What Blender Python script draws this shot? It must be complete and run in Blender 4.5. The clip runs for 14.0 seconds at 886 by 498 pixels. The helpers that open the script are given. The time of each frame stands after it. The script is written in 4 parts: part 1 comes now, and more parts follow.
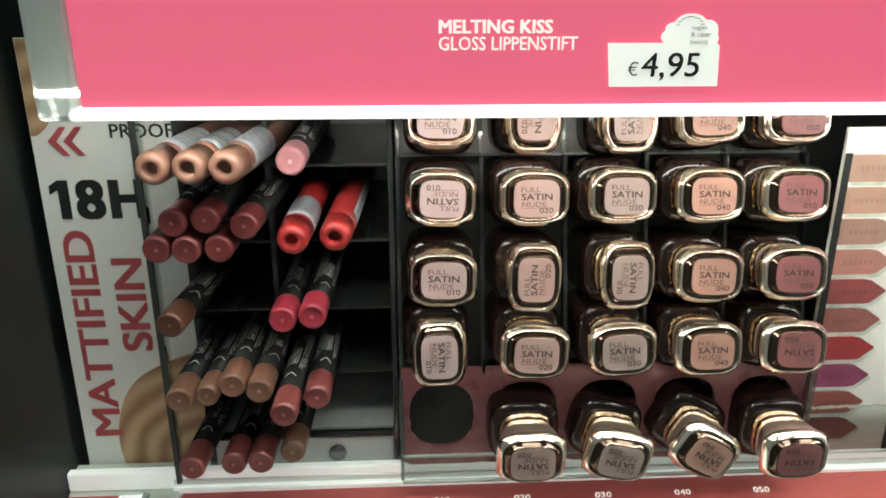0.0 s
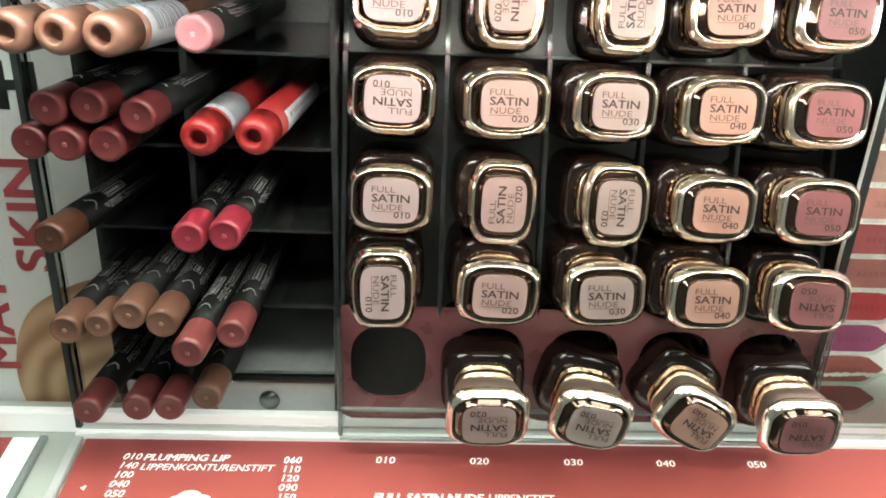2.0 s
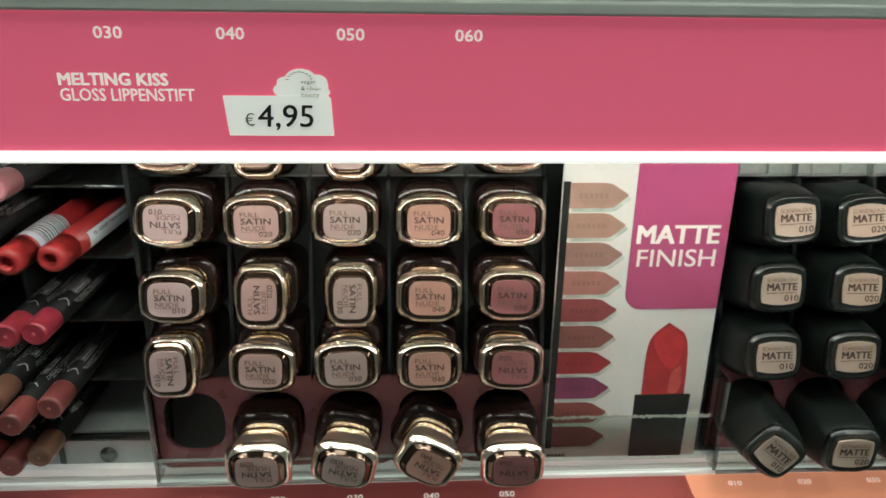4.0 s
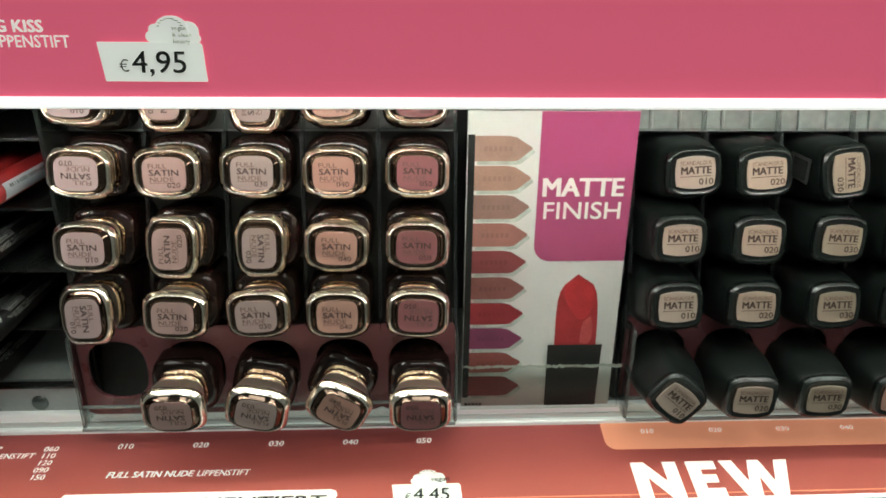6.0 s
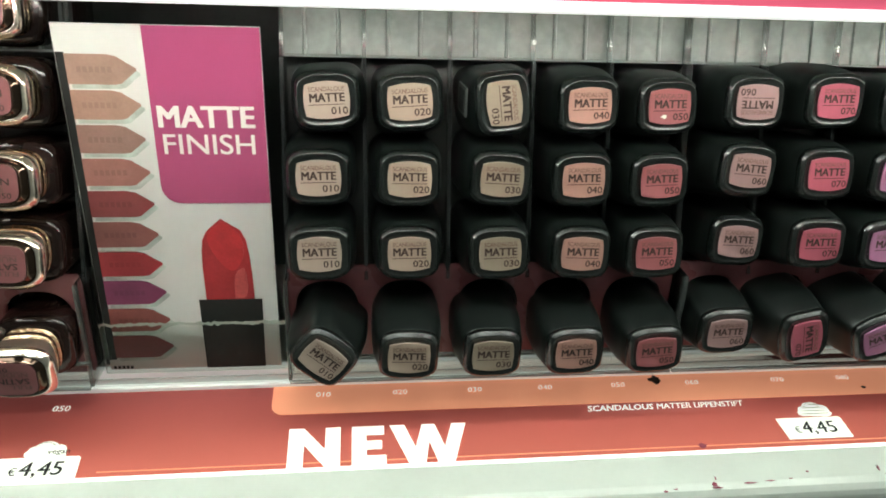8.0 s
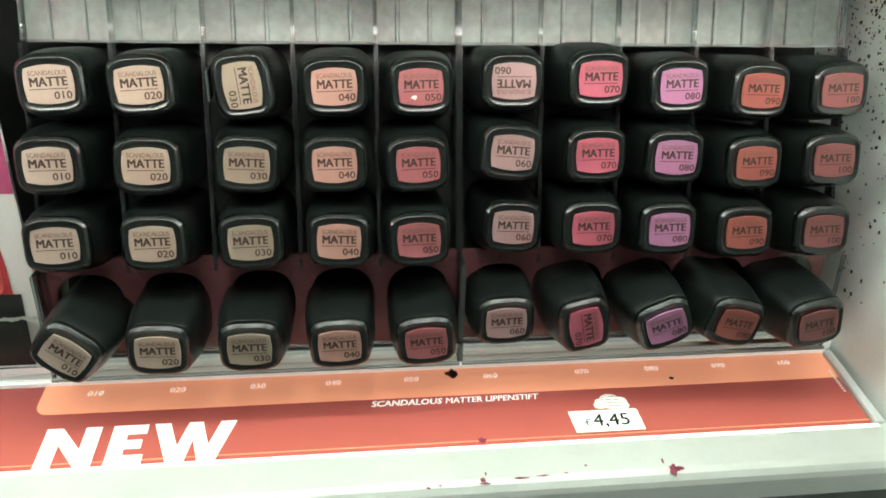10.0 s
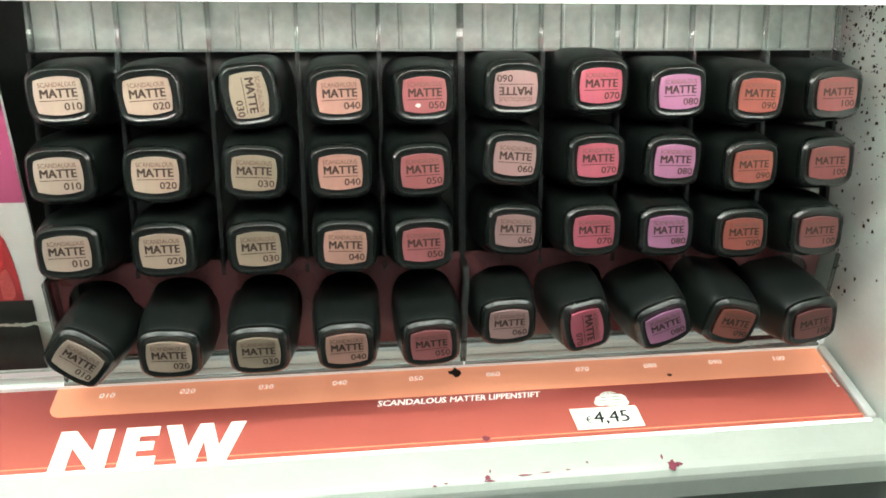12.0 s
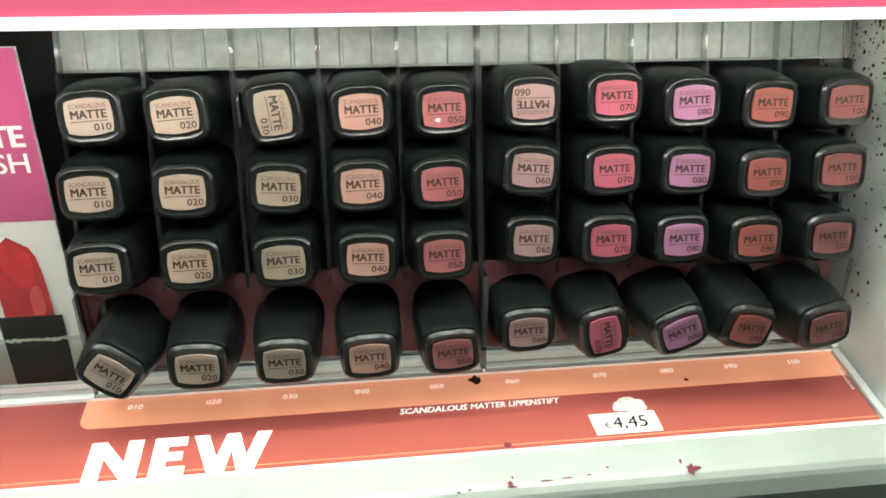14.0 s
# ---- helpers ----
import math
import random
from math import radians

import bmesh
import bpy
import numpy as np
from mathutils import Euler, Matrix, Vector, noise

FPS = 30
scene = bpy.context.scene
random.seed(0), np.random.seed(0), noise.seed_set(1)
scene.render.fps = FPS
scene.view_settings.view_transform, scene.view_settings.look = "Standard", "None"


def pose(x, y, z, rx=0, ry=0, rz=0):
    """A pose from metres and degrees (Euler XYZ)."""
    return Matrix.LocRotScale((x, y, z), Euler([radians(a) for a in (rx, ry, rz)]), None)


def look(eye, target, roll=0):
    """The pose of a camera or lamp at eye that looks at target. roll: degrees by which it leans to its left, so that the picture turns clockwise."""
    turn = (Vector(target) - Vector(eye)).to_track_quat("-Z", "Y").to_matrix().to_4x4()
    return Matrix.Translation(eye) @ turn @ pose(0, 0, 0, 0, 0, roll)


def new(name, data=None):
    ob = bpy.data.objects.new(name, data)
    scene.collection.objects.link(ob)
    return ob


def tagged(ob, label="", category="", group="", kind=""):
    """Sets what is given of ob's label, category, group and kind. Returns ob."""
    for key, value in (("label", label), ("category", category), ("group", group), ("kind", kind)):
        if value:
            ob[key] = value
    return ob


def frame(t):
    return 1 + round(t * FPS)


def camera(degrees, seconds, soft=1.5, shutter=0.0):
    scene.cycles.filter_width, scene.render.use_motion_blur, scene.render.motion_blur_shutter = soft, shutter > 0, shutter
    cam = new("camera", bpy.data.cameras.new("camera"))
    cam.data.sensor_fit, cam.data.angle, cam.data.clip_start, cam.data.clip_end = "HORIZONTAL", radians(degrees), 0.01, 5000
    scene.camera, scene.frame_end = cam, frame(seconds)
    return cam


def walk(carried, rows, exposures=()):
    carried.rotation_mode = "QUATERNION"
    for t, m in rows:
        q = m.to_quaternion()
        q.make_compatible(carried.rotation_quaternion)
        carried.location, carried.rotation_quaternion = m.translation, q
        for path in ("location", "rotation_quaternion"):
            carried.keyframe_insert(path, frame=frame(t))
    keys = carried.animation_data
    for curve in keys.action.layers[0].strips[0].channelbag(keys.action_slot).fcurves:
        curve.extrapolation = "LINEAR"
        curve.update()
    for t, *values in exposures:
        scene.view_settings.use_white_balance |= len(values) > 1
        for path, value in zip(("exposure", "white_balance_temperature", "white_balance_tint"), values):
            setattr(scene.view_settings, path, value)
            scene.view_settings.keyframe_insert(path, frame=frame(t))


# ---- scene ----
cam = camera(63.0, 14.0, soft=1.8)
PATH = [
    (0, (-0.00171, 0.00178, 1.29787), (0.09529, 1.89699, 0.66638), -0.04),
    (0.5, (-0.00341, 0.01434, 1.29053), (0.0801, 1.91177, 0.66379), 1.05),
    (1, (0.00223, 0.04132, 1.29037), (0.06492, 1.932, 0.6412), 1.29),
    (1.5, (0.00849, 0.05207, 1.28462), (0.05345, 1.92383, 0.5814), 1.06),
    (2, (0.01283, 0.03296, 1.27807), (0.106, 1.8831, 0.52422), 2.59),
    (2.2, (0.0174, 0.0164, 1.28789), (0.09693, 1.87984, 0.56591), 2.28),
    (2.5, (0.02961, -0.00033, 1.30701), (0.09739, 1.86722, 0.59452), 1.84),
    (2.7, (0.03771, -0.00507, 1.31301), (0.11319, 1.86255, 0.60147), 1.95),
    (3, (0.04854, -0.00861, 1.31512), (0.13538, 1.86397, 0.61807), 1.90),
    (3.2, (0.05821, -0.00667, 1.31672), (0.15427, 1.86561, 0.62006), 1.33),
    (5.3, (0.08728, -0.01284, 1.31191), (0.19231, 1.85172, 0.59609), 0.53),
    (5.5, (0.0906, -0.01422, 1.3146), (0.18014, 1.84836, 0.59157), 0.32),
    (6, (0.10794, -0.01751, 1.31061), (0.20331, 1.82927, 0.54883), 0.69),
    (6.5, (0.1273, -0.01601, 1.30507), (0.23241, 1.83862, 0.56394), 1.26),
    (7, (0.15479, -0.00534, 1.30274), (0.31546, 1.83094, 0.52669), 1.63),
    (7.5, (0.18084, -0.0047, 1.29312), (0.3567, 1.81724, 0.48713), 2.22),
    (8, (0.20786, -0.00277, 1.29313), (0.43475, 1.80479, 0.46775), 2.34),
    (8.5, (0.23954, -0.00504, 1.28984), (0.47262, 1.79791, 0.45615), 2.91),
    (9, (0.26925, -0.00502, 1.28496), (0.52841, 1.79848, 0.46021), 2.83),
    (9.2, (0.28128, -0.0045, 1.28309), (0.5287, 1.81229, 0.4843), 2.37),
    (11.3, (0.27887, -0.00857, 1.2931), (0.5012, 1.7933, 0.45416), 0.89),
    (11.5, (0.27741, -0.007, 1.29286), (0.51201, 1.78997, 0.44678), 1.26),
    (12, (0.27817, -0.00745, 1.29322), (0.51288, 1.79284, 0.45424), 1.13),
    (12.5, (0.27772, -0.00944, 1.29308), (0.50724, 1.79905, 0.47047), 0.86),
    (13, (0.27646, -0.00922, 1.2947), (0.50148, 1.79939, 0.47111), 0.44),
    (13.5, (0.27337, -0.01112, 1.29576), (0.499, 1.79772, 0.47283), 0.47),
    (14, (0.27313, -0.00958, 1.29784), (0.49394, 1.79352, 0.46114), 0.18),
]
walk(cam, [(t, look(eye, target, roll)) for t, eye, target, roll in PATH],
     [(0, 0.5), (1.0, 0.54), (2.0, 0.92), (2.5, 0.42), (3.2, -0.06), (5.5, -0.08), (7.5, -0.04), (8.2, 0.14), (9.0, 0.28), (11.5, 0.5), (14.0, 0.46)])

# ---- world and light ----
world = bpy.data.worlds.new("store_air")
scene.world = world
world.use_nodes = True
world.node_tree.nodes["Background"].inputs[0].default_value = (0.92, 1.0, 0.95, 1)
world.node_tree.nodes["Background"].inputs[1].default_value = 0.05
LED_POWER = 27.0
PANEL_POWER = 5.5


# ---- materials ----
def rgb(c):
    return (c[0], c[1], c[2], 1.0)


def material(name, color, rough=0.5, metal=0.0, vary=0.08, scale=60.0, bump=0.0, bump_scale=400.0, coat=0.0,
             spec=0.5, transmission=0.0, ior=1.45, rough_vary=0.1, emit=None, emit_strength=0.0, alpha=1.0):
    """A principled surface with colour and gloss that vary at two scales."""
    mat = bpy.data.materials.new(name)
    mat.use_nodes = True
    nt = mat.node_tree
    p = nt.nodes["Principled BSDF"]
    p.inputs["Metallic"].default_value = metal
    p.inputs["Specular IOR Level"].default_value = spec
    p.inputs["Coat Weight"].default_value = coat
    p.inputs["Coat Roughness"].default_value = 0.08
    p.inputs["Transmission Weight"].default_value = transmission
    p.inputs["IOR"].default_value = ior
    p.inputs["Alpha"].default_value = alpha
    tc = nt.nodes.new("ShaderNodeTexCoord")
    n1 = nt.nodes.new("ShaderNodeTexNoise")
    n1.inputs["Scale"].default_value = scale
    n1.inputs["Detail"].default_value = 4
    n2 = nt.nodes.new("ShaderNodeTexNoise")
    n2.inputs["Scale"].default_value = scale * 9
    n2.inputs["Detail"].default_value = 3
    for n in (n1, n2):
        nt.links.new(tc.outputs["Object"], n.inputs["Vector"])
    add = nt.nodes.new("ShaderNodeMath")
    add.operation = "MULTIPLY_ADD"
    nt.links.new(n2.outputs["Fac"], add.inputs[0])
    add.inputs[1].default_value = 0.4
    nt.links.new(n1.outputs["Fac"], add.inputs[2])
    ramp = nt.nodes.new("ShaderNodeMapRange")
    ramp.inputs["From Min"].default_value = 0.45
    ramp.inputs["From Max"].default_value = 0.95
    nt.links.new(add.outputs[0], ramp.inputs["Value"])
    mix = nt.nodes.new("ShaderNodeMix")
    mix.data_type = "RGBA"
    mix.inputs[6].default_value = rgb([v * (1 - vary) for v in color])
    mix.inputs[7].default_value = rgb([min(1, v * (1 + vary)) for v in color])
    nt.links.new(ramp.outputs[0], mix.inputs[0])
    nt.links.new(mix.outputs[2], p.inputs["Base Color"])
    rr = nt.nodes.new("ShaderNodeMapRange")
    rr.inputs["To Min"].default_value = max(0.0, rough * (1 - rough_vary * 2))
    rr.inputs["To Max"].default_value = min(1.0, rough * (1 + rough_vary * 2))
    nt.links.new(n1.outputs["Fac"], rr.inputs["Value"])
    nt.links.new(rr.outputs[0], p.inputs["Roughness"])
    if bump:
        n3 = nt.nodes.new("ShaderNodeTexNoise")
        n3.inputs["Scale"].default_value = bump_scale
        nt.links.new(tc.outputs["Object"], n3.inputs["Vector"])
        b = nt.nodes.new("ShaderNodeBump")
        b.inputs["Strength"].default_value = bump
        b.inputs["Distance"].default_value = 0.0005
        nt.links.new(n3.outputs["Fac"], b.inputs["Height"])
        nt.links.new(b.outputs["Normal"], p.inputs["Normal"])
    if emit:
        p.inputs["Emission Color"].default_value = rgb(emit)
        p.inputs["Emission Strength"].default_value = emit_strength
    return mat


def clear(name, tint, rough=0.05, see=0.85, ior=1.49):
    """Thin acrylic: mostly see-through, with a gloss that grows at grazing angles."""
    mat = bpy.data.materials.new(name)
    mat.use_nodes = True
    nt = mat.node_tree
    out = nt.nodes["Material Output"]
    p = nt.nodes["Principled BSDF"]
    p.inputs["Base Color"].default_value = rgb(tint)
    p.inputs["Roughness"].default_value = rough
    tr = nt.nodes.new("ShaderNodeBsdfTransparent")
    tr.inputs["Color"].default_value = rgb([0.5 + 0.5 * v for v in tint])
    gl = nt.nodes.new("ShaderNodeBsdfGlossy")
    gl.inputs["Roughness"].default_value = rough
    fr = nt.nodes.new("ShaderNodeFresnel")
    fr.inputs["IOR"].default_value = ior
    m1 = nt.nodes.new("ShaderNodeMixShader")
    m1.inputs[0].default_value = see
    nt.links.new(p.outputs[0], m1.inputs[1])
    nt.links.new(tr.outputs[0], m1.inputs[2])
    m2 = nt.nodes.new("ShaderNodeMixShader")
    nt.links.new(fr.outputs[0], m2.inputs[0])
    nt.links.new(m1.outputs[0], m2.inputs[1])
    nt.links.new(gl.outputs[0], m2.inputs[2])
    nt.links.new(m2.outputs[0], out.inputs["Surface"])
    return mat


def printed(name, stops, axis, rough=0.3, coat=0.3, glow=0.0):
    """A printed sheet whose colour runs through the stops given, along one axis of the sheet (metres); glow adds
    emission.
    """
    mat = material(name, (0.5, 0.1, 0.1), rough, coat=coat * 0.4, rough_vary=0.02)
    nt = mat.node_tree
    p = nt.nodes["Principled BSDF"]
    tc = nt.nodes.new("ShaderNodeTexCoord")
    sep = nt.nodes.new("ShaderNodeSeparateXYZ")
    nt.links.new(tc.outputs["Object"], sep.inputs[0])
    mr = nt.nodes.new("ShaderNodeMapRange")
    mr.inputs["From Min"].default_value = stops[0][0]
    mr.inputs["From Max"].default_value = stops[-1][0]
    nt.links.new(sep.outputs[axis], mr.inputs["Value"])
    cr = nt.nodes.new("ShaderNodeValToRGB")
    span = stops[-1][0] - stops[0][0]
    els = cr.color_ramp.elements
    while len(els) < len(stops):
        els.new(0.5)
    for e, (at, col) in zip(els, stops):
        e.position = (at - stops[0][0]) / span
        e.color = rgb(col)
    nt.links.new(mr.outputs[0], cr.inputs[0])
    nz = nt.nodes.new("ShaderNodeTexNoise")
    nz.inputs["Scale"].default_value = 90
    nz.inputs["Detail"].default_value = 6
    nt.links.new(tc.outputs["Object"], nz.inputs["Vector"])
    mx = nt.nodes.new("ShaderNodeMix")
    mx.data_type = "RGBA"
    mx.blend_type = "MULTIPLY"
    mx.inputs[0].default_value = 0.06
    nt.links.new(cr.outputs[0], mx.inputs[6])
    nt.links.new(nz.outputs["Fac"], mx.inputs[7])
    nt.links.new(mx.outputs[2], p.inputs["Base Color"])
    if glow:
        # added glow: the sheet's colour emits by itself, no lamp stands behind it
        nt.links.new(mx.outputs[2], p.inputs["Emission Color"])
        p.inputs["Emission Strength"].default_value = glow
    return mat


M_GOLD = material("polished_gold_metal", (0.96, 0.86, 0.75), 0.16, metal=1.0, vary=0.06, bump=0.10, bump_scale=700)
M_SHOULDER = material("brushed_pale_gold", (0.92, 0.82, 0.71), 0.32, metal=1.0, vary=0.08, bump=0.15, bump_scale=500)
M_CRINKLE = material("crinkled_gold_foil", (0.80, 0.60, 0.40), 0.22, metal=1.0, vary=0.2, scale=500, bump=0.9, bump_scale=1100)
M_BROWN = material("dark_brown_clear_plastic", (0.016, 0.0085, 0.007), 0.10, vary=0.35, coat=0.0, bump=0.10, bump_scale=260)
M_FACE = material("dark_mirror_face", (0.13, 0.088, 0.066), 0.07, metal=1.0, vary=0.2, bump=0.12, bump_scale=420)
M_BLACK = material("soft_black_plastic", (0.0075, 0.0105, 0.0095), 0.36, vary=0.12, spec=0.38)
M_RIM = material("glossy_black_plastic", (0.008, 0.011, 0.010), 0.25, vary=0.12, spec=0.9)
M_SHAFT = material("satin_black_pencil_wood", (0.009, 0.010, 0.0095), 0.45, vary=0.2, spec=0.15)
M_FINE = material("thin_grey_ink", (0.66, 0.67, 0.65), 0.5, vary=0.25)
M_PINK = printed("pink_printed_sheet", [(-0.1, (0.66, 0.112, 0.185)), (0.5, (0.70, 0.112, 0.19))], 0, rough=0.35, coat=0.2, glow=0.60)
M_WHITE = material("white_lacquered_metal", (0.58, 0.63, 0.57), 0.32, vary=0.04, coat=0.2)
M_WALL = material("white_side_panel_paint", (0.76, 0.80, 0.76), 0.45, vary=0.06, bump=0.1)
M_INK_W = material("white_ink", (0.86, 0.84, 0.78), 0.45, vary=0.03)
# white print with emission put in, so words stay bright on the sheets
M_INK_GLOW = material("white_ink_added_glow", (0.86, 0.84, 0.78), 0.45, vary=0.03, emit=(1.0, 0.96, 0.88), emit_strength=0.45)
M_INK_D = material("dark_ink", (0.015, 0.018, 0.016), 0.5, vary=0.2)
M_INK_B = material("brown_ink", (0.045, 0.024, 0.018), 0.5, vary=0.2)
M_INK_S = material("soft_brown_ink", (0.050, 0.028, 0.024), 0.5, vary=0.2)
M_INK_P = material("pale_brown_ink", (0.13, 0.075, 0.060), 0.5, vary=0.2)
M_INK_L = material("faded_brown_ink", (0.17, 0.095, 0.070), 0.5, vary=0.2)
M_TAG = material("white_paper_tag", (0.80, 0.82, 0.74), 0.55, vary=0.04)
M_SLEEVE = material("cool_white_paper_sleeve", (0.60, 0.66, 0.72), 0.5, vary=0.05)
# paper tags emit too, so they don't turn grey beside glowing sheets
M_TAG_GLOW = material("white_tag_added_glow", (0.80, 0.82, 0.74), 0.55, vary=0.03, emit=(0.95, 1.0, 0.92), emit_strength=0.42)
# the red's fade to the rear and both glows stand in for lighting
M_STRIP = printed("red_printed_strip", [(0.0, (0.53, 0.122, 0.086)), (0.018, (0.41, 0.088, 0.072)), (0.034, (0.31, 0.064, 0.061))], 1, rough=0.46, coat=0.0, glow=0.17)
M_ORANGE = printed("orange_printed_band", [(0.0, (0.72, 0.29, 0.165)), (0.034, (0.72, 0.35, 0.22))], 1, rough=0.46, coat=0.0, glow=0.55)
M_CLEAR = clear("clear_acrylic", (0.80, 0.86, 0.83), 0.03, 0.993, 1.14)
M_EDGE = clear("frosted_acrylic_edge", (0.62, 0.68, 0.66), 0.2, 0.6)
M_SMOKE = clear("smoky_acrylic", (0.06, 0.068, 0.065), 0.12, 0.55)
M_FIN = clear("grey_acrylic_divider", (0.06, 0.07, 0.07), 0.15, 0.55)
M_PALE = clear("pale_smoky_acrylic", (0.45, 0.50, 0.48), 0.06, 0.86, 1.25)
M_ENDCAP = clear("clear_thick_acrylic", (0.66, 0.72, 0.69), 0.16, 0.55)
M_DARK = material("black_shelf_interior", (0.036, 0.043, 0.041), 0.4, vary=0.3)
M_CHANNEL = material("smoky_channel_plastic", (0.235, 0.275, 0.258), 0.38, vary=0.35, scale=40, coat=0.1)
M_COVER = material("dark_smoky_cover", (0.075, 0.085, 0.082), 0.35, vary=0.3, scale=40)
M_MAROON = material("maroon_tinted_plate", (0.22, 0.078, 0.085), 0.28, vary=0.12, coat=0.3)
M_SMOKEBACK = material("smoky_grey_back", (0.38, 0.41, 0.40), 0.35, vary=0.2)
M_SMOKEGREY = material("mid_grey_plastic", (0.30, 0.33, 0.32), 0.35, vary=0.15)
M_HOLE = material("black_hole_liner", (0.055, 0.060, 0.056), 0.5, vary=0.2)
M_FROST = clear("frosted_white_acrylic", (0.86, 0.91, 0.89), 0.3, 0.2)
M_CHIP = clear("chipped_greenish_acrylic", (0.55, 0.66, 0.56), 0.4, 0.35)
M_GREY = material("grey_plastic_ramp", (0.50, 0.53, 0.52), 0.35, vary=0.1)
M_STEEL = material("dull_steel", (0.45, 0.47, 0.45), 0.3, metal=1.0)
M_SCREW = material("screw_steel", (0.22, 0.24, 0.23), 0.35, metal=1.0)
M_POSTER = material("pale_printed_card", (0.73, 0.75, 0.715), 0.4, vary=0.03, coat=0.2)
M_CARD = material("bright_printed_card", (0.90, 0.92, 0.88), 0.4, vary=0.03, coat=0.2)
M_PURPLE = printed("purple_ink", [(1.21, (0.46, 0.095, 0.20)), (1.27, (0.43, 0.070, 0.19))], 2, rough=0.4, coat=0.2)
M_ROSE = material("rose_red_ink", (0.50, 0.09, 0.10), 0.45)
M_LED = material("led_diffuser", (0.9, 0.9, 0.9), 0.5, emit=(0.93, 1.0, 0.90), emit_strength=LED_POWER)
# the LED's glow in the acrylic, given as the lip's own emission
M_LIP = material("white_acrylic_lip_with_glow", (0.85, 0.87, 0.84), 0.3, emit=(0.97, 1.0, 0.95), emit_strength=0.9)
# emission added to brighten rail, rear edge and margin; none is a lamp
M_EDGE_GLOW = material("clear_edge_added_glow", (0.80, 0.84, 0.80), 0.3, emit=(0.95, 1.0, 0.94), emit_strength=0.23)
M_FLOOR = material("grey_vinyl_floor", (0.25, 0.25, 0.24), 0.35, vary=0.1, scale=4)
M_CEIL = material("ceiling_board", (0.60, 0.60, 0.58), 0.8, vary=0.04, scale=5)
M_PANEL = material("ceiling_light_panel", (0.9, 0.9, 0.9), 0.5, emit=(0.92, 1.0, 0.93), emit_strength=PANEL_POWER)
M_ROOMWALL = material("store_wall_paint", (0.36, 0.37, 0.36), 0.7, vary=0.1, scale=3)


# ---- mesh helpers ----
def mesh_object(name, bm, mat, matrix=None):
    me = bpy.data.meshes.new(name)
    bm.normal_update()
    bm.to_mesh(me)
    bm.free()
    if mat:
        me.materials.append(mat)
    ob = new(name, me)
    if matrix is not None:
        ob.matrix_basis = matrix
    return ob


def part(name, bm, mat, parent, label="", matrix=None):
    ob = mesh_object(name, bm, mat, matrix)
    ob.parent = parent
    if label:
        tagged(ob, label)
    return ob


def part_of(name, me, mat, parent, matrix=None, label=""):
    """A part on mesh data that others share; the material sits on the object."""
    ob = new(name, me)
    ob.parent = parent
    if matrix is not None:
        ob.matrix_basis = matrix
    if mat:
        ob.material_slots[0].link = "OBJECT"
        ob.material_slots[0].material = mat
    if label:
        tagged(ob, label)
    return ob


def empty(name, matrix):
    ob = new(name)
    ob.matrix_basis = matrix
    ob.empty_display_size = 0.01
    return ob


def box(x0, x1, y0, y1, z0, z1, bev=0.0, bm=None):
    bm = bm or bmesh.new()
    r = bmesh.ops.create_cube(bm, size=1.0)
    for v in r["verts"]:
        v.co = Vector((x0 + (v.co.x + 0.5) * (x1 - x0), y0 + (v.co.y + 0.5) * (y1 - y0), z0 + (v.co.z + 0.5) * (z1 - z0)))
    if bev:
        es = list({e for v in r["verts"] for e in v.link_edges})
        bmesh.ops.bevel(bm, geom=es, offset=bev, segments=2, affect="EDGES", profile=0.5)
    return bm


def squircle(w, h, p, n, bow=0.0):
    pts = []
    for i in range(n):
        a = 2 * math.pi * (i + 0.5) / n
        c, s = math.cos(a), math.sin(a)
        x = math.copysign(abs(c) ** (2 / p), c)
        z = math.copysign(abs(s) ** (2 / p), s)
        pts.append((x * w / 2, z * (h / 2 + bow * (1 - x * x))))
    return pts


def loft(sections, n=32, cap_front=True, cap_back=True, smooth=True, bm=None):
    """Rings of (y, width, height, power) joined into a skin along y."""
    bm = bm or bmesh.new()
    rings = []
    for y, w, h, p, *bow in sections:
        rings.append([bm.verts.new((x, y, z)) for x, z in squircle(w, h, p, n, bow[0] if bow else 0.0)])
    for a, b in zip(rings, rings[1:]):
        for i in range(n):
            f = bm.faces.new((a[i], a[(i + 1) % n], b[(i + 1) % n], b[i]))
            f.smooth = smooth
    if cap_front:
        bm.faces.new(rings[0])
    if cap_back:
        bm.faces.new(rings[-1][::-1])
    bmesh.ops.recalc_face_normals(bm, faces=bm.faces)
    return bm


def plate(outline, depth, bm=None, bev=0.0):
    """A flat piece that faces -y: an outline in x and z, with thickness towards +y."""
    bm = bm or bmesh.new()
    f = [bm.verts.new((x, 0.0, z)) for x, z in outline]
    b = [bm.verts.new((x, depth, z)) for x, z in outline]
    bm.faces.new(f)
    bm.faces.new(b[::-1])
    for i in range(len(f)):
        j = (i + 1) % len(f)
        bm.faces.new((f[j], f[i], b[i], b[j]))
    bmesh.ops.recalc_face_normals(bm, faces=bm.faces)
    return bm


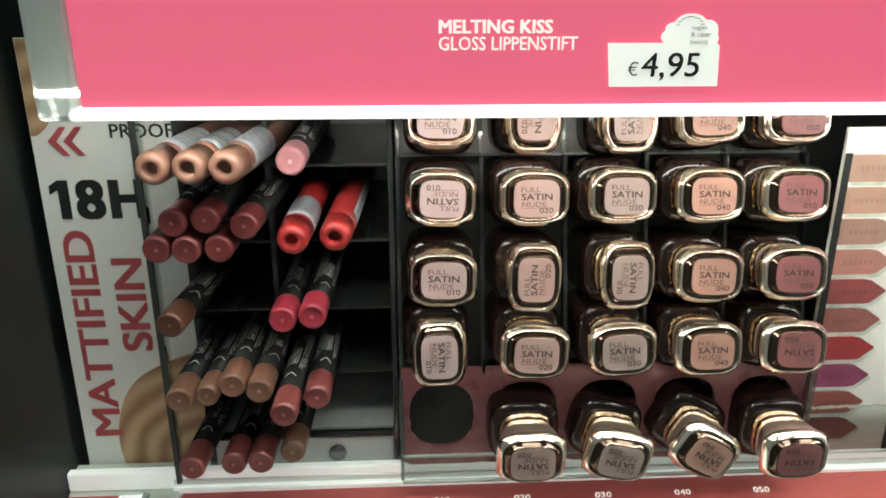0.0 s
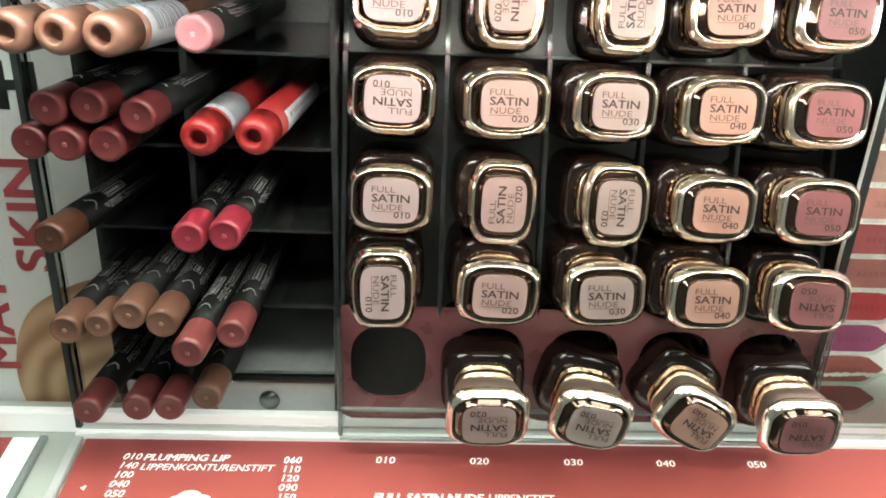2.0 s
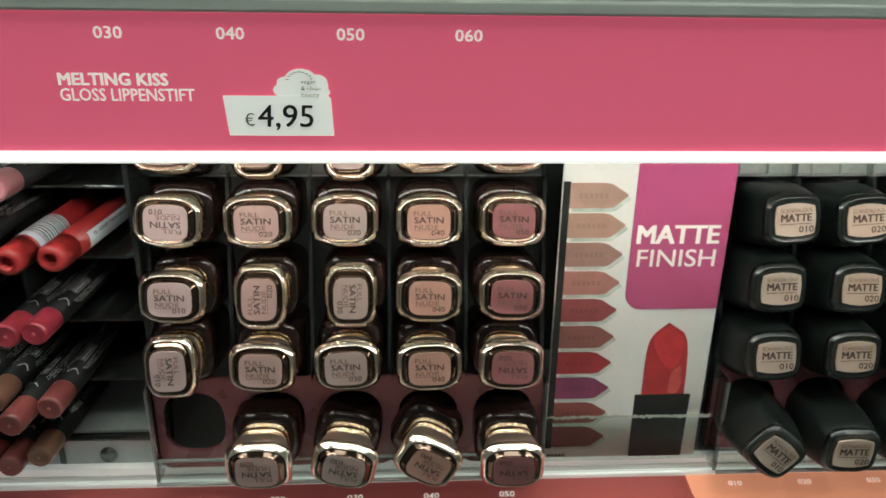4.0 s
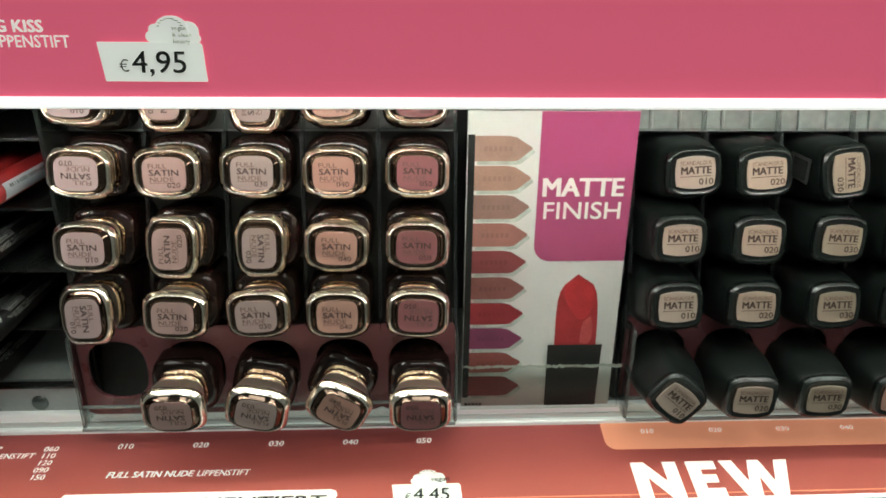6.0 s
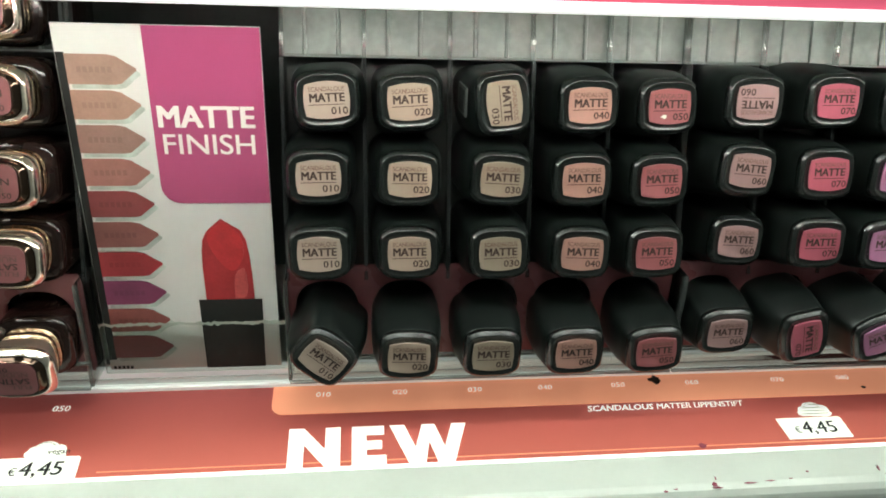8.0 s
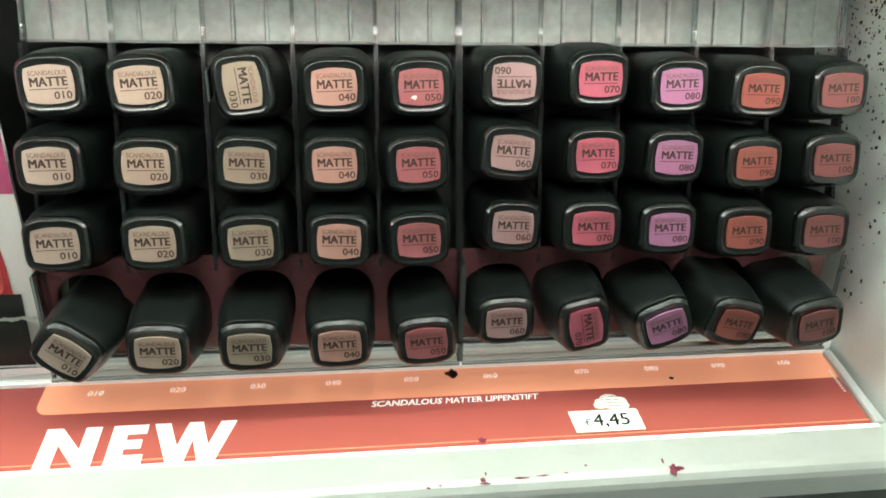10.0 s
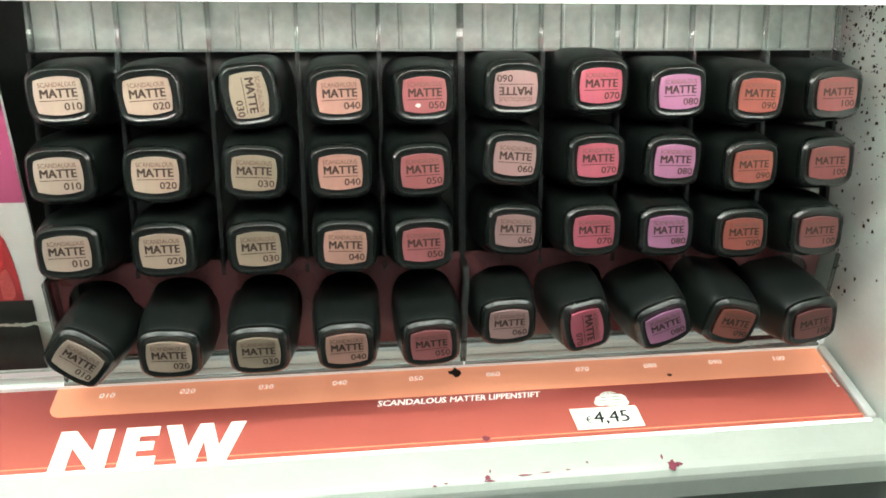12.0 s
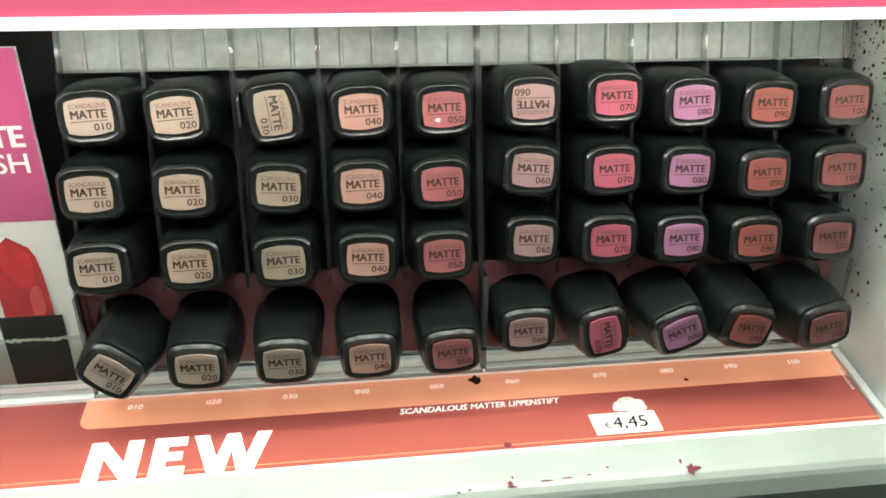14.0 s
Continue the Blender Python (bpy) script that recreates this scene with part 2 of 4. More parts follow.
def round_rect(x0, x1, z0, z1, r, corners=(1, 1, 1, 1), n=6):
    """Outline of a rectangle; corners: bottom left, bottom right, top right, top left rounded or not."""
    pts = []
    for k, (cx, cz, a0) in enumerate([(x0 + r, z0 + r, 180), (x1 - r, z0 + r, 270), (x1 - r, z1 - r, 0), (x0 + r, z1 - r, 90)]):
        if corners[k]:
            for i in range(n + 1):
                a = radians(a0 + 90 * i / n)
                pts.append((cx + r * math.cos(a), cz + r * math.sin(a)))
        else:
            pts.append(((x0, x1, x1, x0)[k], (z0, z0, z1, z1)[k]))
    return pts


FACE = Matrix.Rotation(radians(90), 4, "X")


def lettering(lines, bm=None):
    """Words as one flat mesh that faces -y. Each line: text, x, z of its baseline, height of its capitals, weight, slant, align, stretch."""
    bm = bm or bmesh.new()
    for body, x, z, cap, weight, slant, align, stretch in lines:
        cu = bpy.data.curves.new("words", "FONT")
        cu.body = body
        cu.size = cap / 0.69
        cu.shear = slant
        cu.align_x = align
        cu.resolution_u = 2 if cap < 0.004 else 6
        cu.fill_mode = "FRONT"
        tmp = bpy.data.objects.new("words", cu)
        scene.collection.objects.link(tmp)
        me = bpy.data.meshes.new_from_object(tmp)
        bpy.data.objects.remove(tmp)
        bpy.data.curves.remove(cu)
        me.transform(Matrix.Translation((x, 0, z)) @ FACE @ Matrix.Diagonal((stretch, 1, 1, 1)))
        if weight:
            # heavier strokes: the word laid over itself with small shifts
            w = weight * cap
            me.transform(Matrix.Translation((-w, 0, -w * 0.5)))
            bm.from_mesh(me)
            for dx, dz in ((2 * w, 0), (-w, 0), (w, w), (-2 * w, 0)):
                me.transform(Matrix.Translation((dx, 0.00001, dz)))
                bm.from_mesh(me)
        else:
            bm.from_mesh(me)
        bpy.data.meshes.remove(me)
    return bm


def letters(bm):
    """Takes a word apart into its letters: islands that overlap along the line stay together."""
    seen, spans = set(), []
    for v in bm.verts:
        if v in seen:
            continue
        todo, isle = [v], []
        seen.add(v)
        while todo:
            a = todo.pop()
            isle.append(a)
            for e in a.link_edges:
                b = e.other_vert(a)
                if b not in seen:
                    seen.add(b)
                    todo.append(b)
        spans.append([min(a.co.x for a in isle), max(a.co.x for a in isle), isle])
    groups = []
    for lo, hi, isle in sorted(spans, key=lambda q: q[0]):
        if groups and lo < groups[-1][1] - 0.0004:
            groups[-1][1] = max(hi, groups[-1][1])
            groups[-1][2] += isle
        else:
            groups.append([lo, hi, isle])
    out = []
    for lo, hi, isle in groups:
        one = bmesh.new()
        made = {v: one.verts.new(v.co) for v in isle}
        for f in {f for v in isle for f in v.link_faces}:
            one.faces.new([made[v] for v in f.verts])
        out.append(one)
    bm.free()
    return out


def rounded(pts, keep=0, times=2):
    """Cuts the corners of an open line twice over; the last points given by keep stay sharp."""
    head, tail = pts[:len(pts) - keep], pts[len(pts) - keep:]
    for _ in range(times):
        out = [head[0]]
        for (xa, za), (xb, zb) in zip(head, head[1:]):
            out += [(0.75 * xa + 0.25 * xb, 0.75 * za + 0.25 * zb), (0.25 * xa + 0.75 * xb, 0.25 * za + 0.75 * zb)]
        head = out + [head[-1]]
    return head + tail


def bar(bm, x0, x1, z0, z1):
    """A flat stroke that faces -y."""
    bm.faces.new([bm.verts.new((x, 0, z)) for x, z in ((x0, z0), (x1, z0), (x1, z1), (x0, z1))])
    return bm


def to_mesh(bm, name, mat):
    me = bpy.data.meshes.new(name)
    bm.normal_update()
    bm.to_mesh(me)
    bm.free()
    me.materials.append(mat)
    return me


def fit_width(body, cap, weight, slant, width):
    """The stretch at which a word takes the width given."""
    bm = lettering([(body, 0, 0, cap, weight, slant, "LEFT", 1.0)])
    xs = [v.co.x for v in bm.verts]
    bm.free()
    return width / (max(xs) - min(xs))


# ---- the display's own structure ----
X_L, X_R = -0.1055, 0.452
SHELF_Z = 1.1495


def structure(name, bm, mat, label, matrix=None, category="shelf"):
    return tagged(mesh_object(name, bm, mat, matrix), label, category, kind="structure")


structure("wall_back", box(-0.126, X_R + 0.012, 0.300, 0.312, 0.0, 1.9), M_DARK, "black back panel behind the product trays", category="wall")
structure("wall_side_right", box(X_R, X_R + 0.012, 0.118, 0.300, 0.9, 1.9, 0.001), M_WALL, "white painted side panel of the display", category="wall")
structure("wall_side_left", box(-0.1190, -0.1130, 0.160, 0.300, 0.9, 1.9, 0.001), M_BLACK, "glossy black side panel of the display", category="wall")

# filler added to lighten the gap between last tray and side panel
structure("wall_filler", box(0.4408, X_R - 0.0002, 0.2560, 0.2620, 1.1490, 1.2812), M_WALL, "white filler panel added beside the last tray", category="wall")

# shelf body: a white tray with a sloping front that takes the printed strip
prof = [(0.299, 1.1485), (0.2145, 1.1485), (0.2145, 1.1530), (0.2085, 1.1530), (0.2065, 1.1490), (0.2042, 1.1474),
        (0.1712, 1.1402), (0.1708, 1.1417), (0.1590, 1.1394), (0.1570, 1.1385), (0.1558, 1.1368), (0.1554, 1.1350), (0.1554, 1.1285), (0.1572, 1.1266), (0.299, 1.1260)]
bm = bmesh.new()
ends = [[bm.verts.new((x, y, z)) for y, z in prof] for x in (-0.1128, X_R - 0.0005)]
bm.faces.new(ends[0])
bm.faces.new(ends[1][::-1])
for i in range(len(prof)):
    j = (i + 1) % len(prof)
    bm.faces.new((ends[0][j], ends[0][i], ends[1][i], ends[1][j]))
bmesh.ops.recalc_face_normals(bm, faces=bm.faces)
shelf = structure("shelf_lower", bm, M_WHITE, "white lacquered metal shelf with a sloping front lip")

rail = tagged(mesh_object("shelf_rail", box(-0.1125, X_R - 0.001, 0.2050, 0.2080, 1.1492, 1.1560, 0.0006), M_EDGE_GLOW), "clear acrylic rail along the back of the strip", "rail", kind="structure")

# upper shelf with its fascia
structure("shelf_upper", box(-0.0750, X_R - 0.0005, 0.1580, 0.2990, 1.2815, 1.3105, 0.001), M_WHITE, "white upper shelf above the trays")
fascia = tagged(empty("price_fascia", pose(0, 0.1515, 0)), "pink printed fascia in a clear frame with white lettering", "sign")
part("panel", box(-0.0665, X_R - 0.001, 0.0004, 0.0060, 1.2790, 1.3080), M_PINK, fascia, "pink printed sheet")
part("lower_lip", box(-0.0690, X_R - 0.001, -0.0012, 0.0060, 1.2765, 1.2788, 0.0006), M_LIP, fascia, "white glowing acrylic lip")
part("upper_lip", box(-0.0690, X_R - 0.001, -0.0012, 0.0070, 1.3082, 1.3112, 0.0006), M_WHITE, fascia, "white upper lip")
part("end_cap", box(-0.0750, -0.0668, -0.0015, 0.0070, 1.2764, 1.3200, 0.0012), M_ENDCAP, fascia, "clear thick acrylic end")
words = [("%03d" % (10 * (k + 1)), -0.0082 - 0.0251 + 0.02505 * k, 1.3028, 0.0024, 0.02, 0, "CENTER", 1.15) for k in range(6)]
words += [("MELTING KISS", 0.0050, 1.2932, 0.0025, 0.045, 0, "LEFT", fit_width("MELTING KISS", 0.0025, 0.045, 0, 0.0229)),
          ("GLOSS LIPPENSTIFT", 0.0050, 1.2899, 0.0026, 0.012, 0, "LEFT", fit_width("GLOSS LIPPENSTIFT", 0.0027, 0.012, 0, 0.0292))]
for line in words:
    for one in letters(lettering([line])):
        part("printed_letter", one, M_INK_GLOW, fascia, "", pose(0, 0.0003, 0))


def price_tag(name, price, matrix, leaf_at, leaf_words, label, hang=0.0):
    """A white price tag with a leaf badge over it, on the x-z plane, lower left corner at the origin."""
    tag = tagged(empty(name, matrix), label, "price tag")
    part("card", plate([(0.0006, 0), (0.0232, 0.0), (0.0228, 0.0080), (0.0222, 0.0086), (-0.0002, 0.0086)], 0.0002), M_TAG_GLOW, tag, "white paper card", pose(0, -0.0003, 0))
    if price:
        bm = lettering([("\u20ac", 0.0040, 0.0022, 0.0026, 0.0, 0, "LEFT", 1), (price, 0.0068, 0.0020, 0.0047, 0.014, 0.05, "LEFT", fit_width(price, 0.0047, 0.014, 0.05, 0.0120))])
    else:
        bm = bmesh.new()
        for x in (0.0070, 0.0105, 0.0140, 0.0165):
            bar(bm, x, x + 0.0020, 0.0020, 0.0065)
    for one in letters(bm):
        part("price_digit", one, M_INK_D, tag, "", pose(0, -0.0006, 0))
    lx, lz = leaf_at
    bm = bmesh.new()
    lobe = 0.0
    for cx, cz, w, h in ((0.0, 0.0010, 0.0072, 0.0062), (-0.0036, -0.0004, 0.0046, 0.0028), (-0.0030, 0.0012, 0.0042, 0.0024), (0.0034, 0.0006, 0.0048, 0.0046), (0.0032, -0.0008, 0.0058, 0.0026)):
        old = set(bm.verts)
        plate([(lx + cx + x, lz + cz + z) for x, z in squircle(w, h, 2.2, 20)], 0.0002, bm)
        for v in set(bm.verts) - old:
            v.co.y += lobe
        lobe += 0.00005
    badge = part("leaf_badge", bm, M_TAG_GLOW, tag, "pale rounded leaf badge", pose(0, -0.0002, 0))
    bm = bmesh.new()
    lettering(leaf_words, bm)
    for k in range(9):
        a = radians(20 + 18 * k)
        x0, z0 = lx - 0.0006 + 0.0027 * math.cos(a), lz + 0.0012 + 0.0022 * math.sin(a)
        bar(bm, x0, x0 + 0.0008, z0, z0 + 0.00018)
    if not leaf_words:
        for k, (dx, w) in enumerate(((-0.0010, 0.0042), (-0.0034, 0.0066), (-0.0046, 0.0082), (-0.0050, 0.0094))):
            bar(bm, lx + dx, lx + dx + w, lz + 0.0026 - 0.0013 * k, lz + 0.0026 - 0.0013 * k + 0.00022)
    part("badge_print", bm, M_INK_D, badge, "fine dark badge print", pose(0, -0.0003, 0))
    return tag


price_tag("price_tag", "4,95", pose(0.0395, 0.1515, 1.2826), (0.0165, 0.0102),
          [("vegan", 0.0165, 0.0112, 0.0010, 0, 0, "LEFT", 1), ("& clean", 0.0165, 0.0098, 0.0010, 0, 0, "LEFT", 1), ("beauty", 0.0165, 0.0084, 0.0010, 0, 0, "LEFT", 1)],
          "white paper price tag with leaf badge on pink fascia")

led = tagged(mesh_object("led_strip", box(-0.0740, X_R - 0.003, 0.1580, 0.1645, 1.2806, 1.2812), M_LED), "white led strip under the upper shelf", "light")

# ---- the printed strip along the shelf front ----
SLOPE = 12.3
STRIP = pose(0, 0.171, 1.1408, SLOPE)


def on_strip(x, v, h=0.0):
    """Pose on the strip for pieces that were built facing -y: x along it, v up its slope, h above it."""
    return STRIP @ Matrix.Translation((x, v, h)) @ Matrix.Rotation(radians(-90), 4, "X")


strip = tagged(empty("label_strip", STRIP), "dark red printed shelf strip with white words", "sign")
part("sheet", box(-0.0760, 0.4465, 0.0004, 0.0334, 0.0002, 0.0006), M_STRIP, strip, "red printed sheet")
part("clear_cover", box(-0.0790, 0.4480, 0.0334, 0.0345, 0.0002, 0.0022, 0.0003), M_EDGE_GLOW, strip, "clear rear edge of the cover")
# front edge borrows the lip's glow; nothing inside lights it
part("front_edge", box(-0.0790, 0.4480, -0.0012, 0.0002, 0.0004, 0.0012, 0.0003), M_LIP, strip, "front edge of the cover with added glow")
part("rear_wall", box(-0.0790, 0.4480, 0.0353, 0.0366, 0.0010, 0.0046, 0.0004), M_FROST, strip, "clear rear wall of the cover")
part("end_edge", box(-0.0790, -0.0765, 0.0, 0.0332, 0.0004, 0.0022, 0.0004), M_FROST, strip, "clear end of the cover")
part("end_edge", box(0.4470, 0.4500, 0.0, 0.0332, 0.0004, 0.0022, 0.0004), M_FROST, strip, "clear end of the cover")
side_strip = tagged(empty("label_strip", STRIP), "short dark red printed shelf strip at the black panel", "sign")
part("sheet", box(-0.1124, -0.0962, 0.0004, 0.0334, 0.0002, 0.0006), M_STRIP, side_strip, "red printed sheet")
# glare on this white block comes from the material's own emission
part("white_margin", box(-0.0961, -0.0884, 0.0004, 0.0334, 0.0002, 0.0006), M_EDGE_GLOW, side_strip, "white margin of the sheet")
part("end_edge", box(-0.0882, -0.0862, 0.0, 0.0332, 0.0004, 0.0022, 0.0004), M_EDGE, side_strip, "clear end of the cover")
LIFT = Matrix.Rotation(radians(-90), 4, "X")
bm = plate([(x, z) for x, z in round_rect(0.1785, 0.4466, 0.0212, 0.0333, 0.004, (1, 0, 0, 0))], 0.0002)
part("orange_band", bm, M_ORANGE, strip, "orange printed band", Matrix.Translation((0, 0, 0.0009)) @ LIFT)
white = []
for k, x in enumerate((0.0053, 0.0314, 0.0579, 0.0842, 0.1105)):
    white.append(("%03d" % (10 * k + 10), x + 0.0024, 0.0256, 0.0022, 0.02, 0.1, "CENTER", 1.15))
for k, x in enumerate((0.195, 0.2205, 0.246, 0.2705, 0.2965, 0.3235, 0.3555, 0.3805, 0.4050, 0.4294)):
    white.append(("%03d" % (10 * k + 10), x, 0.0280, 0.0020, 0.01, 0.1, "CENTER", 1.15))
for k, w in enumerate(("010", "140", "100", "040", "050")):
    white.append((w, -0.0612 - 0.0002 * k, 0.0258 - 0.0030 * k, 0.0021, 0.02, 0.2, "CENTER", 1.1))
for k, w in enumerate(("060", "110", "120", "090", "150")):
    white.append((w, -0.0177, 0.0252 - 0.0030 * k, 0.0021, 0.02, 0.1, "CENTER", 1.1))
for w, x, v, cap, weight, width in (("PLUMPING LIP", -0.0581, 0.0256, 0.0021, 0.045, 0.0232), ("LIPPENKONTURENSTIFT", -0.0580, 0.0224, 0.0021, 0.012, 0.0357),
                                    ("FULL SATIN NUDE", 0.0050, 0.0133, 0.0024, 0.045, 0.0293), ("LIPPENSTIFT", 0.0352, 0.0133, 0.0024, 0.012, 0.0180),
                                    ("SCANDALOUS", 0.2828, 0.0176, 0.0023, 0.045, 0.0232), ("MATTER LIPPENSTIFT", 0.3068, 0.0176, 0.0023, 0.025, 0.0312)):
    white.append((w, x, v, cap, weight, 0.2, "LEFT", fit_width(w, cap, weight, 0.2, width)))
for line in white:
    for one in letters(lettering([line])):
        part("printed_letter", one, M_INK_GLOW, strip, "", Matrix.Translation((0, 0, 0.0013)) @ LIFT)
CAPH = 0.0149
for x0, out in ((0.1850, [(0, 0), (0.0048, 0), (0.0048, 0.0086), (0.0114, 0), (0.0160, 0), (0.0160, CAPH), (0.0113, CAPH), (0.0113, 0.0066), (0.0046, CAPH), (0, CAPH)]),
                (0.2045, [(0, 0), (0.0106, 0), (0.0106, 0.0036), (0.0046, 0.0036), (0.0046, 0.0059), (0.0094, 0.0059), (0.0094, 0.0092), (0.0046, 0.0092), (0.0046, 0.0114), (0.0102, 0.0114), (0.0102, CAPH), (0, CAPH)]),
                (0.2165, [(0.0056, 0), (0.0107, 0), (0.0123, 0.0082), (0.0146, 0), (0.0197, 0), (0.0246, CAPH), (0.0199, CAPH), (0.0171, 0.0060), (0.0144, CAPH), (0.0103, CAPH), (0.0079, 0.0060), (0.0047, CAPH), (0, CAPH)])):
    part("printed_letter", plate([(x0 + x, z) for x, z in out], 0.0002), M_INK_GLOW, strip, "heavy white printed capital", Matrix.Translation((0, 0, 0.0013)) @ LIFT)
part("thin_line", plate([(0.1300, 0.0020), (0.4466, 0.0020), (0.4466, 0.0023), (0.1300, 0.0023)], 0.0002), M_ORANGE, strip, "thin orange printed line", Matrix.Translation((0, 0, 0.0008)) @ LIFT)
bm = plate([(-0.0105, 0.0006), (0.0815, 0.0006), (0.0836, 0.0046), (0.0832, 0.0062), (0.0816, 0.0070), (-0.0060, 0.0072)], 0.0002)
claim = part("claim_box", bm, M_INK_GLOW, strip, "white printed claim box", Matrix.Translation((0, 0, 0.0009)) @ LIFT)
bm = lettering([("HOCH PIGMENTIERT", -0.0045, 0.0008, 0.0037, 0.04, 0.25, "LEFT", fit_width("HOCH PIGMENTIERT", 0.0037, 0.04, 0.25, 0.0845))])
part("claim_words", bm, M_INK_D, claim, "dark slanted words", Matrix.Translation((0, -0.0004, 0)))
bm = bmesh.new()
for k in range(9):
    bar(bm, 0.0, 0.0010, 0.0012 * k, 0.0012 * k + 0.0008)
part("fine_print", bm, M_INK_W, strip, "tiny pale print", Matrix.Translation((0.4440, 0.014, 0.0013)) @ LIFT)
price_tag("price_tag", "", on_strip(-0.0545, 0.0002, 0.0010), (0.0120, 0.0118), [], "white paper price tag with leaf badge below pencil list")
bm = plate([(-0.0714, 0.0168), (-0.0703, 0.0160), (-0.0701, 0.0176)], 0.0002)
part("arrow_mark", bm, M_INK_GLOW, strip, "", Matrix.Translation((0, 0, 0.0009)) @ LIFT)
price_tag("price_tag", "4,45", on_strip(0.1020, -0.0014, 0.0020), (0.0120, 0.0104), [("vegan", 0.0128, 0.0096, 0.0018, 0.01, 0, "LEFT", 1.1)],
          "white paper price tag with vegan badge on red strip")
price_tag("price_tag", "4,45", on_strip(0.3464, 0.0026, 0.0013), (0.0150, 0.0112), [],
          "white paper price tag with leaf badge beside orange band")


# ---- lipsticks ----
GROW = Matrix.Diagonal((1.03, 1.0, 1.06, 1.0))
base_bm = loft([(0.0019, 0.0158, 0.0092, 5.0, 0.0016), (0.0013, 0.0166, 0.0098, 5.0, 0.0016), (0.0011, 0.0170, 0.0101, 5.0, 0.0016), (0.0013, 0.0175, 0.0105, 5.0, 0.0016), (0.0019, 0.0184, 0.0113, 5.0, 0.0016), (0.0026, 0.0192, 0.0121, 5.0, 0.0016), (0.0033, 0.0198, 0.0127, 5.0, 0.0016),
                (0.0039, 0.0197, 0.0128, 4.8, 0.0015), (0.0044, 0.0190, 0.0124, 4.8, 0.0014)], 56)
bmesh.ops.transform(base_bm, matrix=GROW, verts=base_bm.verts)
shoulder_bm = loft([(0.0045, 0.0186, 0.0114, 4.6, 0.0013), (0.0052, 0.0186, 0.0118, 4.6, 0.0013), (0.0074, 0.0176, 0.0125, 4.4, 0.0011), (0.0095, 0.0162, 0.0130, 4.2, 0.0008), (0.0102, 0.0156, 0.0128, 4.2, 0.0007), (0.0106, 0.0146, 0.0120, 4.0, 0.0005)], 44)
ME_SHOULDER = to_mesh(shoulder_bm, "gold_shoulder", M_SHOULDER)
ME_FACEPLATE = to_mesh(loft([(0.0003, 0.0128, 0.0103, 4.2), (0.0, 0.0132, 0.0106, 4.2), (0.0003, 0.0134, 0.0106, 4.3, 0.0002), (0.0010, 0.0152, 0.0100, 4.8, 0.0011), (0.0017, 0.0168, 0.0101, 5.0, 0.0017)], 48, cap_back=False), "face_block", M_FACE)
ME_BASE = to_mesh(base_bm, "gold_base", M_GOLD)
ME_COLLAR = to_mesh(loft([(0.0104, 0.0128, 0.0120, 3.2), (0.0107, 0.0152, 0.0148, 3.2), (0.0124, 0.0156, 0.0152, 3.2), (0.0128, 0.0144, 0.0140, 3.0), (0.0138, 0.0144, 0.0140, 3.0), (0.0142, 0.0156, 0.0152, 3.0), (0.0154, 0.0154, 0.0150, 3.0)], 28), "gold_collar", M_CRINKLE)
ME_CAP = to_mesh(loft([(0.0150, 0.0150, 0.0146, 3.0), (0.0153, 0.0190, 0.0182, 3.2), (0.0166, 0.0212, 0.0202, 3.4), (0.0180, 0.0217, 0.0206, 3.6), (0.0500, 0.0218, 0.0208, 3.6), (0.0580, 0.0212, 0.0202, 3.4)], 28), "brown_cap", M_BROWN)
ME_SLABEL = to_mesh(plate(squircle(0.0128, 0.0104, 4.0, 36), 0.0006), "shade_label", M_TAG)
ME_RIM = to_mesh(loft([(0.0004, 0.0100, 0.0072, 6.0, 0.0012), (0.0003, 0.0138, 0.0098, 6.0, 0.0013), (0.0001, 0.0152, 0.0110, 6.0, 0.0014), (-0.0001, 0.0159, 0.0115, 6.0, 0.0015), (0.0002, 0.0163, 0.0119, 6.0, 0.0015), (0.0007, 0.0174, 0.0130, 5.8, 0.0015), (0.0011, 0.0179, 0.0136, 5.4, 0.0015), (0.0024, 0.0184, 0.0143, 5.0, 0.0013)], 44), "black_rim", M_RIM)
ME_BODY = to_mesh(loft([(0.0023, 0.0182, 0.0141, 5.0, 0.0013), (0.0026, 0.0185, 0.0144, 5.0, 0.0013), (0.0060, 0.0196, 0.0164, 4.4, 0.0009), (0.0088, 0.0205, 0.0182, 4.0, 0.0005), (0.0108, 0.0211, 0.0195, 3.8), (0.0130, 0.0215, 0.0202, 3.7), (0.0160, 0.0217, 0.0206, 3.6), (0.0580, 0.0218, 0.0210, 3.6)], 44), "black_case", M_BLACK)


def barrel(w, h, bow, side, n=10):
    """A label with crisp corners, bowed above and below and a little at the sides."""
    pts = []
    for i in range(n):
        t = i / n
        pts.append((-w / 2 + w * t, -h / 2 - bow * (1 - (2 * t - 1) ** 2)))
    for i in range(n):
        t = i / n
        pts.append((w / 2 + side * (1 - (2 * t - 1) ** 2), -h / 2 + h * t))
    return pts + [(-x, -z) for x, z in pts]


ME_MLABEL = to_mesh(plate(barrel(0.0118, 0.0086, 0.0009, 0.0005), 0.0006), "shade_label", M_TAG)


